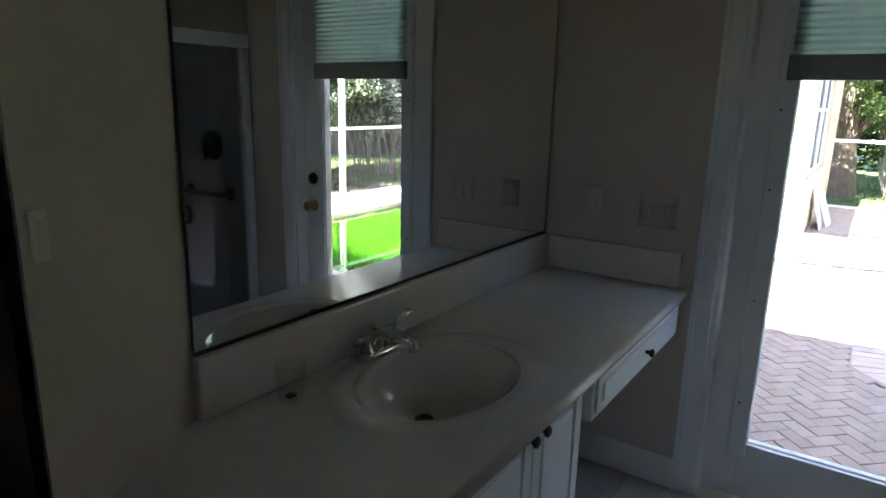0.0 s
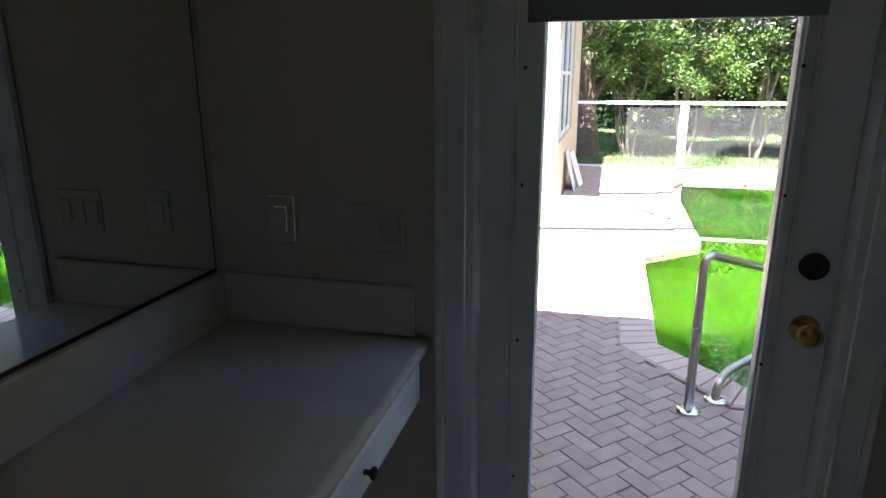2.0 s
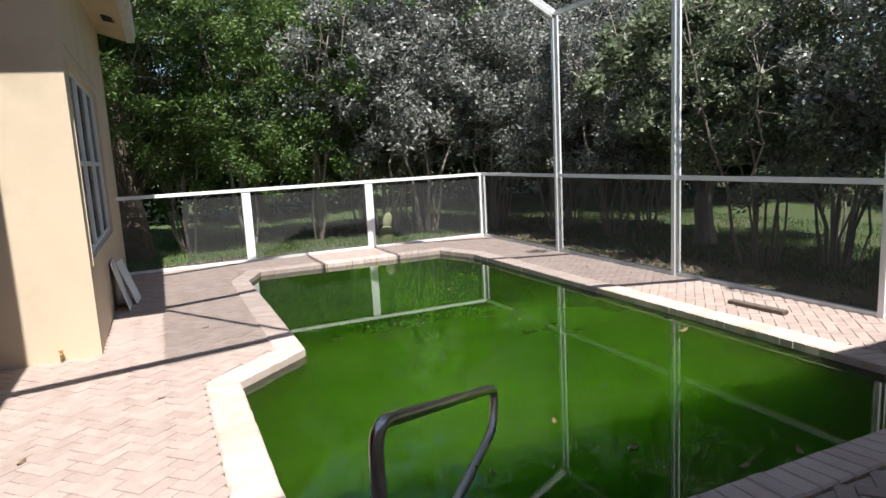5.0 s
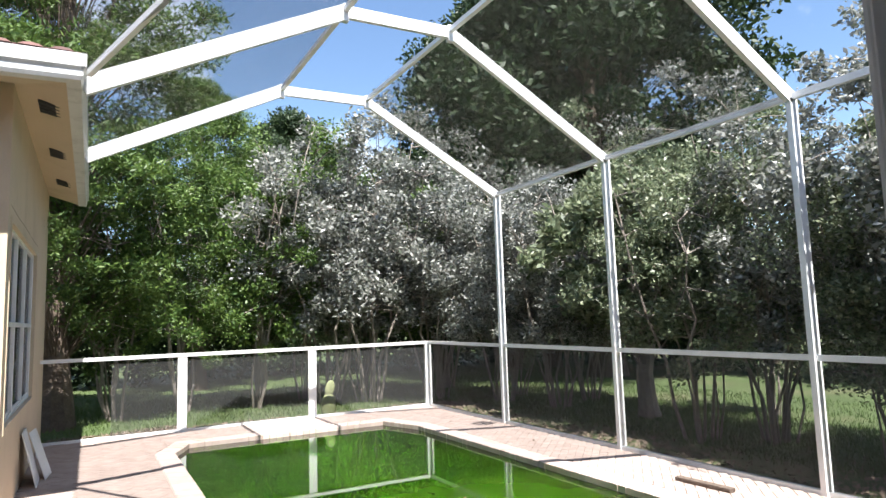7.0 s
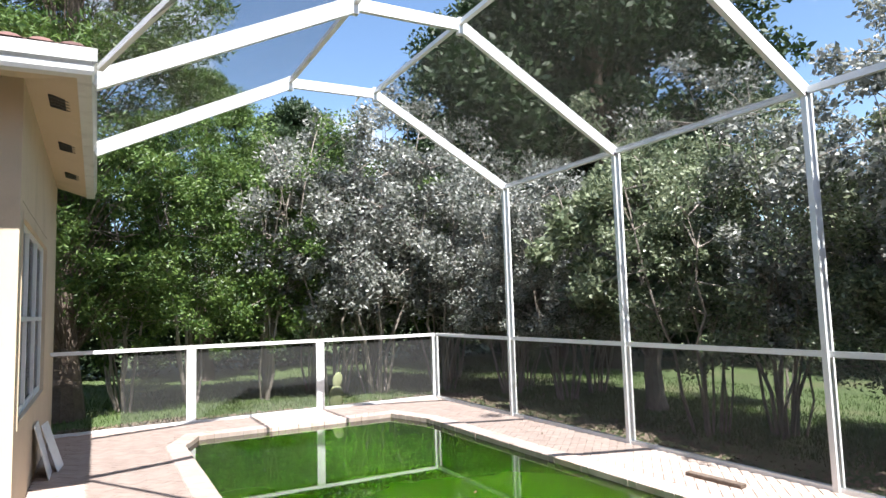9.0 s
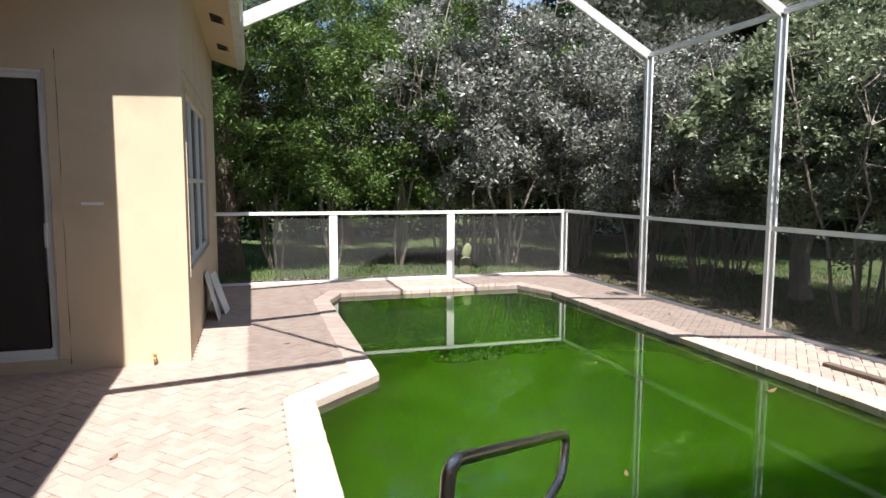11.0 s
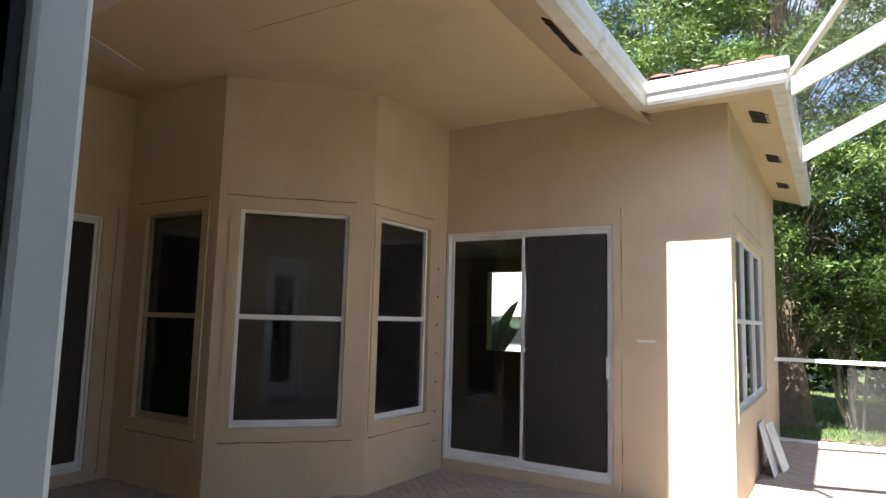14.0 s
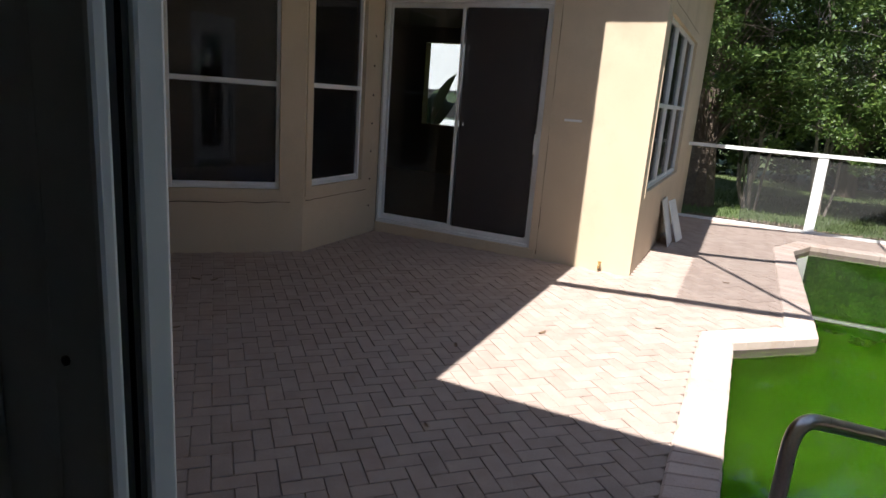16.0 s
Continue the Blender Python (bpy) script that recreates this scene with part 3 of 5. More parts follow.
# ---- glazed door ----
def bath_door():
    d = thing("door_1", "closed white full-glass patio door with brass knob and raised blind", "door", kind="structure")
    y0, y1 = -0.027, 0.016
    x0, x1, z0, z1 = -0.352, 0.452, FLOOR_IN + 0.012, 2.47
    g0, g1, h0, h1 = -0.240, 0.311, 0.36, 2.30
    part("stile", boxed(x0, g0, y0, y1, z0, z1, 0.002), DOOR_PAINT, d)
    lock = part("stile", boxed(g1, x1, y0, y1, z0, z1, 0.002), DOOR_PAINT, d)
    part("rail", boxed(g0, g1, y0, y1, z0, h0, 0.002), DOOR_PAINT, d)
    part("rail", boxed(g0, g1, y0, y1, h1, z1, 0.002), DOOR_PAINT, d)
    pane = part("pane", boxed(g0, g1, -0.0135, -0.0095, h0, h1), GLASS, d, "clear glass pane")
    pane.visible_shadow = False
    # glazing stops: a deep stop on each face of the glass with a dark seal between them
    e0, e1, k0, k1 = -0.207, 0.318, 0.39, 2.275
    for ya, yb in ((-0.036, -0.021), (-0.003, 0.024)):
        part("moulding", boxed(g0 - 0.028, e0, ya, yb, h0 - 0.028, h1 + 0.028, 0.004), DOOR_PAINT, d)
        part("moulding", boxed(e1, g1 + 0.032, ya, yb, h0 - 0.028, h1 + 0.028, 0.004), DOOR_PAINT, d)
        part("moulding", boxed(e0, e1, ya, yb, h0 - 0.028, k0, 0.004), DOOR_PAINT, d)
        part("moulding", boxed(e0, e1, ya, yb, k1, h1 + 0.028, 0.004), DOOR_PAINT, d)
        part("bead", boxed(g0 - 0.040, g0 - 0.0285, ya + 0.003, yb - 0.003, h0 - 0.04, h1 + 0.04, 0.003), DOOR_PAINT, d)
        part("bead", boxed(g1 + 0.0325, g1 + 0.044, ya + 0.003, yb - 0.003, h0 - 0.04, h1 + 0.04, 0.003), DOOR_PAINT, d)
    for xa, xb in ((e0 - 0.02, e0 - 0.004), (e1 + 0.004, e1 + 0.02)):
        part("seal", boxed(xa, xb, -0.0205, -0.0140, k0 - 0.02, k1 + 0.02), BLACK, d, "black glazing seal")
        part("seal", boxed(xa, xb, -0.0090, -0.0035, k0 - 0.02, k1 + 0.02), BLACK, d, "black glazing seal")
    for z in (0.55, 0.95, 1.35, 1.62):
        for x in (g0 - 0.010, g1 + 0.010):
            part("screw", spun(bmesh.new(), [(0.004, 0), (0.004, 0.002), (0.002, 0.003)], pose(x, -0.036, z, 90, 0, 0), 8), DARK_METAL, d, "small dark screw head")
    m = pose(0.401, -0.027, 1.193, 90, 0, 0)
    part("deadbolt", spun(bmesh.new(), [(0.031, 0), (0.031, 0.008), (0.027, 0.014), (0.014, 0.015), (0.012, 0.022)], m, 28), DARK_METAL, d, "dark bronze deadbolt plate", True)
    m = pose(0.401, -0.027, 1.045, 90, 0, 0)
    kn = part("knob", spun(bmesh.new(), [(0.032, 0), (0.032, 0.006), (0.020, 0.012), (0.012, 0.018), (0.012, 0.030), (0.022, 0.036), (0.027, 0.046), (0.026, 0.056), (0.017, 0.062), (0.006, 0.063)], m, 28), BRASS, d, "worn brass door knob", True)
    # frame in the wall
    part("jamb", boxed(DX0, -0.3545, -0.0995, WALL_OUT - 0.001, FLOOR_IN, 2.4735), DOOR_PAINT, d)
    part("jamb", boxed(0.4545, DX1, -0.0995, WALL_OUT - 0.001, FLOOR_IN, 2.4735), DOOR_PAINT, d)
    part("head", boxed(DX0, DX1, -0.0995, WALL_OUT - 0.001, 2.474, DZ1), DOOR_PAINT, d)
    part("threshold", boxed(DX0, DX1, -0.0995, WALL_OUT - 0.001, FLOOR_IN - 0.06, FLOOR_IN - 0.001), CONCRETE, d, "worn grey threshold")
    for xa, xb, xc in ((-0.445, -0.372, -0.380), (0.472, 0.545, 0.480)):
        part("casing", boxed(xa, xb, -0.114, -0.1005, FLOOR_IN, 2.56, 0.004), WHITE, d)
        o = xa if xa < 0 else xb - 0.02
        part("casing", boxed(o, o + 0.02, -0.122, -0.1142, FLOOR_IN, 2.56, 0.004), WHITE, d)
    part("casing", boxed(-0.445, 0.545, -0.1139, -0.1005, 2.486, 2.56, 0.004), WHITE, d)
    for xa, xb, za, zb in ((DX0 - 0.06, DX0 + 0.006, FLOOR_IN - 0.1, DZ1 + 0.06), (DX1 - 0.006, DX1 + 0.06, FLOOR_IN - 0.1, DZ1 + 0.06), (DX0 + 0.0065, DX1 - 0.0065, DZ1 - 0.006, DZ1 + 0.06)):
        part("brick_mould", boxed(xa, xb, WALL_OUT + 0.001, WALL_OUT + 0.03, za, zb, 0.005), DOOR_PAINT, d)
    for k in range(3):
        part("hinge", tube(bmesh.new(), [(-0.353, -0.033, 0.35 + 0.9 * k), (-0.353, -0.033, 0.45 + 0.9 * k)], 0.007, 8), DOOR_PAINT, d)
    return d


bath_door()


def cell_blind():
    b = thing("cellular_blind", "pale green cellular blind raised to the top of the door glass", "blind")
    n, z0, z1 = 24, 1.795, 2.33
    bm = bmesh.new()
    rows = []
    for k in range(n * 2 + 1):
        z = z0 + (z1 - z0) * k / (n * 2)
        y = -0.042 - (0.010 if k % 2 else 0.0)
        rows.append([bm.verts.new((x, y, z)) for x in (-0.238, 0.340)])
    back = []
    for k in range(n * 2 + 1):
        z = z0 + (z1 - z0) * k / (n * 2)
        y = -0.041
        back.append([bm.verts.new((x, y + 0.001, z)) for x in (-0.238, 0.340)])
    for r0, r1 in zip(rows, rows[1:]):
        bm.faces.new((r0[0], r0[1], r1[1], r1[0]))
    for r0, r1 in zip(back, back[1:]):
        bm.faces.new((r1[0], r1[1], r0[1], r0[0]))
    part("fabric", bm, BLIND_FABRIC, b, "pleated pale green fabric")
    part("bottom_rail", boxed(-0.246, 0.348, -0.062, -0.0385, 1.715, 1.795, 0.004), BLIND_RAIL, b, "grey bottom rail")
    part("head_rail", boxed(-0.246, 0.348, -0.062, -0.0385, 2.33, 2.38, 0.004), BLIND_RAIL, b)
    return b


cell_blind()


# ---- window and sliding door kinds; m: u along the wall, y across it, z up ----
def hung_window(name, m, u0, u1, z0, z1, label, muntins=0, meet=0.5, paint=FRAME_WHITE):
    w = thing(name, label, "window", kind="structure", at=m)
    f = 0.030
    def bar(nm, a, b, c, d, y0=0.03, y1=0.085, par=None, mat=paint):
        return part(nm, boxed(a, b, y0, y1, c, d, 0.004), mat, par or w)
    bar("frame", u0, u0 + f, z0, z1)
    bar("frame", u1 - f, u1, z0, z1)
    bar("frame", u0 + f, u1 - f, z1 - f, z1)
    bar("frame", u0 + f, u1 - f, z0, z0 + f)
    zm = z0 + (z1 - z0) * meet
    upper = bar("sash_rail", u0 + f, u1 - f, zm - 0.022, zm + 0.022, 0.025, 0.075)
    for c, d in ((z0 + f, zm - 0.022), (zm + 0.022, z1 - f)):
        part("pane", boxed(u0 + f, u1 - f, 0.058, 0.062, c, d), WINDOW_GLASS, w, "dark tinted window pane")
        part("screen", boxed(u0 + f, u1 - f, 0.070, 0.072, c, d), DARK_SCREEN, w)
    bar("bottom_rail", u0 + f, u1 - f, z0 + f, z0 + f + 0.03, 0.04, 0.055)
    for k in range(muntins):
        u = u0 + (u1 - u0) * (k + 1) / (muntins + 1)
        bar("mullion", u - 0.02, u + 0.02, z0 + f, zm - 0.0225, 0.028, 0.08)
        bar("mullion", u - 0.02, u + 0.02, zm + 0.0225, z1 - f, 0.028, 0.08)
    return w


def crack(name, m, u0, z0, u1, z1, label="thin dark crack in the stucco"):
    bm = bmesh.new()
    n = 14
    pts = []
    for k in range(n + 1):
        t = k / n
        du, dz = u1 - u0, z1 - z0
        ln = math.hypot(du, dz)
        o = random.uniform(-0.006, 0.006)
        pts.append((u0 + du * t - dz / ln * o, z0 + dz * t + du / ln * o, random.uniform(0.0025, 0.005)))
    for (a, b, w0), (c, d, w1) in zip(pts, pts[1:]):
        ln = math.hypot(c - a, d - b)
        nx, nz = -(d - b) / ln, (c - a) / ln
        q = [(a + nx * w0, b + nz * w0), (a - nx * w0, b - nz * w0), (c - nx * w1, d - nz * w1), (c + nx * w1, d + nz * w1)]
        bm.faces.new([bm.verts.new(m @ Vector((x, -0.004, z))) for x, z in q])
    return tagged(part(name, bm, CRACK), label, "crack", "cracks in the stucco", "structure")


def surround(name, m, u0, u1, z0, z1, w=0.09, h=0.012):
    """Raised flat stucco band round a window, and a sill."""
    bm = pierced(u0 - w, u1 + w, z0 - w, z1 + w, h, [(u0, u1, z0, z1)], m @ Matrix.Translation((0, -h - 0.001, 0)))
    return solid(name, bm, STUCCO, "raised cream stucco band round a window", "trim")


hung_window("window_1", M_BAYL, 0.33, 1.15, 0.59, 2.48, "tan-framed single-hung bay window with dark screen", paint=TAN_FRAME)
hung_window("window_2", M_BAYC, 0.19, 1.14, 0.59, 2.49, "tall white single-hung bay window with dark screen")
hung_window("window_3", M_BAYR, 0.11, 0.98, 0.61, 2.50, "narrow white single-hung bay window with dark screen")
hung_window("window_4", M_WING, 0.26, 3.02, 0.78, 2.45, "wide white window with three lights in the wing wall", muntins=2)
for k, (m, a, b, c, d) in enumerate(((M_BAYL, 0.33, 1.15, 0.59, 2.48), (M_BAYC, 0.19, 1.14, 0.59, 2.49), (M_BAYR, 0.11, 0.98, 0.61, 2.50), (M_WING, 0.26, 3.02, 0.78, 2.45))):
    surround("trim_window", m, a, b, c, d, 0.05 if k == 3 else 0.09, 0.006 if k == 3 else 0.012)
    crack("crack", m, a - 0.13, d + 0.115, b + 0.06, d + 0.115)
    if k < 3:
        crack("crack", m, a - 0.08, c - 0.125, b + 0.10, c - 0.12)


def sliding_door(name, m, u0, u1, z0, z1, label, split=0.5):
    s = thing(name, label, "sliding door", kind="structure", at=m)
    f = 0.03
    def bar(nm, a, b, c, d, y0, y1, par=None):
        return part(nm, boxed(a, b, y0, y1, c, d, 0.003), FRAME_WHITE, par or s)
    bar("frame", u0 + 0.002, u0 + f, z0, z1, 0.01, 0.13)
    bar("frame", u1 - f, u1 - 0.002, z0, z1, 0.01, 0.13)
    bar("frame", u0 + f, u1 - f, z1 - f, z1, 0.01, 0.13)
    bar("track", u0 + f, u1 - f, z0, z0 + 0.03, 0.0, 0.13)
    um = u0 + (u1 - u0) * split
    for a, b, y in ((u0 + f, um + 0.03, 0.085), (um - 0.03, u1 - f, 0.04)):
        pan = bar("panel_frame", a, a + 0.032, z0 + 0.031, z1 - f - 0.001, y - 0.015, y + 0.015)
        bar("panel_frame", b - 0.032, b, z0 + 0.031, z1 - f - 0.001, y - 0.015, y + 0.015)
        bar("panel_frame", a + 0.032, b - 0.032, z0 + 0.031, z0 + 0.095, y - 0.015, y + 0.015)
        bar("panel_frame", a + 0.032, b - 0.032, z1 - f - 0.05, z1 - f - 0.001, y - 0.015, y + 0.015)
        part("pane", boxed(a + 0.032, b - 0.032, y - 0.003, y + 0.003, z0 + 0.095, z1 - f - 0.05), WINDOW_GLASS, s, "dark tinted glass")
    part("screen", boxed(um + 0.03, u1 - f - 0.043, 0.020, 0.022, z0 + 0.09, z1 - f - 0.045), DARK_SCREEN, s, "dark insect screen")
    part("handle", boxed(u1 - f - 0.04, u1 - f - 0.02, 0.0, 0.025, 1.05, 1.25, 0.004), FRAME_WHITE, s)
    return s


for k in range(7):
    z = 0.30 + 0.30 * k
    an = thing("shutter_anchor", "small dark shutter anchor screwed into the stucco", "anchor", "shutter anchors beside the sliding door", at=M_BAYR @ Matrix.Translation((1.16, -0.001, z)) @ Matrix.Rotation(radians(90), 4, "X"))
    part("head", spun(bmesh.new(), [(0.011, 0.0), (0.011, 0.004), (0.006, 0.008)], Matrix(), 10), DARK_METAL, an)


sliding_door("door_2", M_SLIDE, 0.0, 1.85, 0.10, 2.50, "white-framed sliding glass door with dark panes")
sliding_door("door_3", M_LEFT, 0.75, 3.15, 0.10, 2.45, "white-framed sliding glass door at the back of the lanai")
crack("crack", M_SLIDE, 1.93, 0.05, 1.925, 2.66)
crack("crack", M_LEFT, 3.28, 0.05, 3.29, 2.55)
solid("trim_slider", boxed(-3.50, -1.62, 5.775, 5.7985, -0.02, 0.098), STUCCO, "stucco ledge under the sliding door", "trim")
solid("trim_slider_side", boxed(-1.675, -1.60, 5.786, 5.7985, 0.10, 2.58), STUCCO, "raised stucco band beside the sliding door", "trim")
pl = thing("wall_plate", "small white vent plate on the stucco wall", "plate")
part("plate", boxed(-1.46, -1.29, 5.788, 5.7985, 1.400, 1.424, 0.003), WHITE, pl)

# soffit vents
def soffit_vent(x0, x1, y0, y1, z, tilt=0):
    v = thing("soffit_vent", "dark rectangular vent opening in the soffit", "vent", "soffit vents", at=pose((x0 + x1) / 2, (y0 + y1) / 2, z, 0, tilt, 0))
    hx, hy = (x1 - x0) / 2, (y1 - y0) / 2
    part("opening", boxed(-hx, hx, -hy, hy, -0.003, 0.004), BLACK, v, "dark opening")
    for k in range(4):
        y = -hy + (k + 0.5) * hy / 2
        part("slat", boxed(-hx, hx, y - 0.008, y + 0.008, -0.008, -0.003), DARK_METAL, v)
    return v


for y in (6.15, 7.8, 9.4):
    soffit_vent(-0.50, -0.34, y - 0.18, y + 0.18, 3.468, 13)
soffit_vent(-1.43, -1.36, 3.42, 4.02, 3.4535, 28.4)


# ---- pool cage ----
cage = thing("pool_cage", "white aluminium screen enclosure over the pool, some screens gone", "screen enclosure")
def cage_part(nm, a, b, w, h, up=(0, 0, 1)):
    return part(nm, beam(bmesh.new(), a, b, w, h, up), FRAME_WHITE, cage)


for y, x0 in ((3.07, LX), (5.40, WX), (7.74, WX)):
    z0 = EAVE_Z + 0.05
    xs = [(x0, z0), (2.03, 4.54), (3.20, 4.56), (FENCE_X, 3.385)]
    for k, ((xa, za), (xb, zb)) in enumerate(zip(xs, xs[1:])):
        cage_part("rafter", (xa, y, za), (xb, y, zb), 0.05, 0.15 if k == 0 else 0.12)
    cage_part("post", (FENCE_X, y, -0.01), (FENCE_X, y, 3.385), 0.10, 0.05, (0, 1, 0))
    if y > 2:
        for xa, za in xs[1:3]:
            part("gusset", boxed(xa - 0.03, xa + 0.03, y - 0.032, y + 0.032, za - 0.10, za + 0.08, 0.004), FRAME_WHITE, cage)
for xa, za in ((2.03, 4.56), (3.20, 4.58)):
    cage_part("purlin", (xa, 3.07, za), (xa, 7.74, za), 0.05, 0.05)
cage_part("eave_rail", (FENCE_X, 0.7, 3.40), (FENCE_X, 7.74, 3.40), 0.05, 0.06)
cage_part("brace", (WX + 0.05, WY + 0.05, EAVE_Z + 0.10), (0.95, 3.07, 4.15), 0.04, 0.05)
for x in (1.16, 3.155):
    cage_part("short_post", (x, FENCE_Y, -0.01), (x, FENCE_Y, 1.10), 0.13, 0.05, (0, 1, 0))
cage_part("short_post", (FENCE_X, FENCE_Y, -0.01), (FENCE_X, FENCE_Y, 1.10), 0.12, 0.06, (0, 1, 0))
cage_part("chair_rail", (-0.65, FENCE_Y, 1.12), (FENCE_X + 0.03, FENCE_Y, 1.12), 0.07, 0.05)
cage_part("chair_rail", (FENCE_X, 0.7, 1.12), (FENCE_X, FENCE_Y, 1.12), 0.05, 0.05)
cage_part("sole_plate", (-0.65, FENCE_Y, 0.01), (FENCE_X + 0.03, FENCE_Y, 0.01), 0.07, 0.04)
cage_part("sole_plate", (FENCE_X, 0.7, 0.01), (FENCE_X, FENCE_Y, 0.01), 0.06, 0.04)


def screen(ps, mat=SCREEN):
    bm = bmesh.new()
    bm.faces.new([bm.verts.new(p) for p in ps])
    o = part("screen", bm, mat, cage, "fine grey insect screen")
    return o


for xa, xb in ((1.23, 3.09), (3.22, 5.26), (0.22, 1.09)):
    screen([(xa, FENCE_Y, 0.03), (xb, FENCE_Y, 0.03), (xb, FENCE_Y, 1.095), (xa, FENCE_Y, 1.095)])
ys = [0.76, 3.07, 5.40, 7.74, FENCE_Y]
for a, b in zip(ys, ys[1:]):
    screen([(FENCE_X, a + 0.05, 0.03), (FENCE_X, b - 0.05, 0.03), (FENCE_X, b - 0.05, 1.095), (FENCE_X, a + 0.05, 1.095)])
for a, b in zip(ys[1:3], ys[2:4]):
    screen([(WX if a > 5 else WX, a + 0.03, EAVE_Z + 0.1), (WX, b - 0.03, EAVE_Z + 0.1), (2.0, b - 0.03, 4.53), (2.0, a + 0.03, 4.53)], ROOF_SCREEN)
    screen([(3.23, a + 0.03, 4.54), (3.23, b - 0.03, 4.54), (FENCE_X - 0.02, b - 0.03, 3.40), (FENCE_X - 0.02, a + 0.03, 3.40)], ROOF_SCREEN)


# ---- pool hand rail ----
def hand_rail():
    r = thing("pool_handrail", "brushed steel pool handrail with a bent loop", "handrail")
    pts = [(0.405, 1.473, -0.02), (0.405, 1.473, 0.81), (1.36, 2.56, 0.36), (1.29, 2.46, 0.20), (0.62, 1.77, 0.10), (0.552, 1.622, 0.09), (0.552, 1.622, -0.02)]
    part("rail", tube(bmesh.new(), smooth_path(pts, 0.10, 7), 0.0215, 14), STEEL, r, "", True)
    for x, y in ((0.405, 1.473), (0.552, 1.622)):
        part("flange", spun(bmesh.new(), [(0.058, 0.0), (0.058, 0.006), (0.05, 0.014), (0.028, 0.018)], Matrix.Translation((x, y, 0)), 24), CHROME, r, "polished escutcheon ring", True)
    return r


hand_rail()


# ---- plants ----
def leaf_cloud(bm, rnd, centre, radius, count, size, flat=0.35, aspect=2.2, up=0.3):
    """Many small pointed leaves, thick near the outside of a ball and thin within."""
    for _ in range(count):
        d = Vector((rnd.gauss(0, 1), rnd.gauss(0, 1), rnd.gauss(0, 1)))
        d = d.normalized() * (rnd.random() ** 0.45)
        p = Vector(centre) + Vector((d.x * radius[0], d.y * radius[1], d.z * radius[2]))
        a = Vector((rnd.gauss(0, 1), rnd.gauss(0, 1), rnd.gauss(up, 0.7))).normalized()
        s = a.cross(Vector((rnd.gauss(0, 1), rnd.gauss(0, 1), rnd.gauss(0, 1)))).normalized()
        l = size * rnd.uniform(0.6, 1.35)
        w = l / aspect
        bm.append((p, p + a * l * 0.5 + s * w * 0.5, p + a * l, p + a * l * 0.5 - s * w * 0.5))


def leaf_mesh(name, quads, mat):
    me = bpy.data.meshes.new(name)
    vs = [tuple(v) for q in quads for v in q]
    me.from_pydata(vs, [], [(4 * k, 4 * k + 1, 4 * k + 2, 4 * k + 3) for k in range(len(quads))])
    me.materials.append(mat)
    return me


def bush(seed, height, spread, leaves, mat, size, stems=7, bark=None, name="bush", label="", category="bush", bare=0.29, aspect=2.2):
    """Several leaning stems with side twigs and leaf clumps."""
    rnd = random.Random(seed)
    t = thing(name, label, category, "hedge bushes" if category == "bush" else "")
    wood = bmesh.new()
    quads = []
    for s in range(stems):
        a = rnd.uniform(0, 6.28)
        base = Vector((math.cos(a), math.sin(a), 0)) * rnd.uniform(0.02, 0.25)
        top = Vector((math.cos(a), math.sin(a), 0)) * spread * rnd.uniform(0.3, 0.9) + Vector((0, 0, height * rnd.uniform(0.7, 1.0)))
        n = 7
        pts = [base.lerp(top, k / n) + Vector((rnd.uniform(-1, 1), rnd.uniform(-1, 1), 0)) * 0.10 * (k > 0) for k in range(n + 1)]
        pts[0].z = -0.25
        r0 = rnd.uniform(0.02, 0.045) * (height / 5)
        tube(wood, pts, [r0 * (1 - 0.8 * k / n) for k in range(n + 1)], 5, False)
        for k in range(1, n + 1):
            if k / n < bare:
                continue
            for _ in range(3):
                p = pts[k]
                e = p + Vector((rnd.gauss(0, 1), rnd.gauss(0, 1), rnd.gauss(0.4, 0.6))).normalized() * rnd.uniform(0.3, 0.8) * (spread / 1.2)
                tube(wood, [p, p.lerp(e, 0.5) + Vector((0, 0, 0.05)), e], [r0 * 0.35, r0 * 0.25, r0 * 0.1], 4, False)
                rr = rnd.uniform(0.12, 0.30) * (spread / 1.2)
                leaf_cloud(quads, rnd, e, (rr, rr, rr * 0.85), max(6, int(leaves / (stems * n * 3 * (1 - bare)))), size, aspect=aspect)
    part("stems", wood, bark or PALE_BARK, t, "thin pale grey stems")
    o = new("crown", leaf_mesh("crown", quads, mat))
    o.parent = t
    return t

silver = bush(1, 4.9, 1.6, 30000, LEAF_SILVER, 0.085, 10, label="tall bush with silvery grey-green leaves on thin stems")
olive = bush(2, 5.0, 1.7, 28000, LEAF_OLIVE, 0.085, 9, label="tall bush with olive green leaves on thin stems")
green = bush(3, 5.2, 1.7, 24000, LEAF_GREEN, 0.085, 7, label="tall bush with fresh green leaves")
silver.matrix_world = pose(4.3, 12.9, -0.15, 0, 0, 20) @ Matrix.Scale(1.14, 4)
olive.matrix_world = pose(6.9, 5.6, -0.15, 0, 0, 0) @ Matrix.Scale(0.78, 4)
green.matrix_world = pose(1.6, 13.4, -0.15, 0, 0, 0)
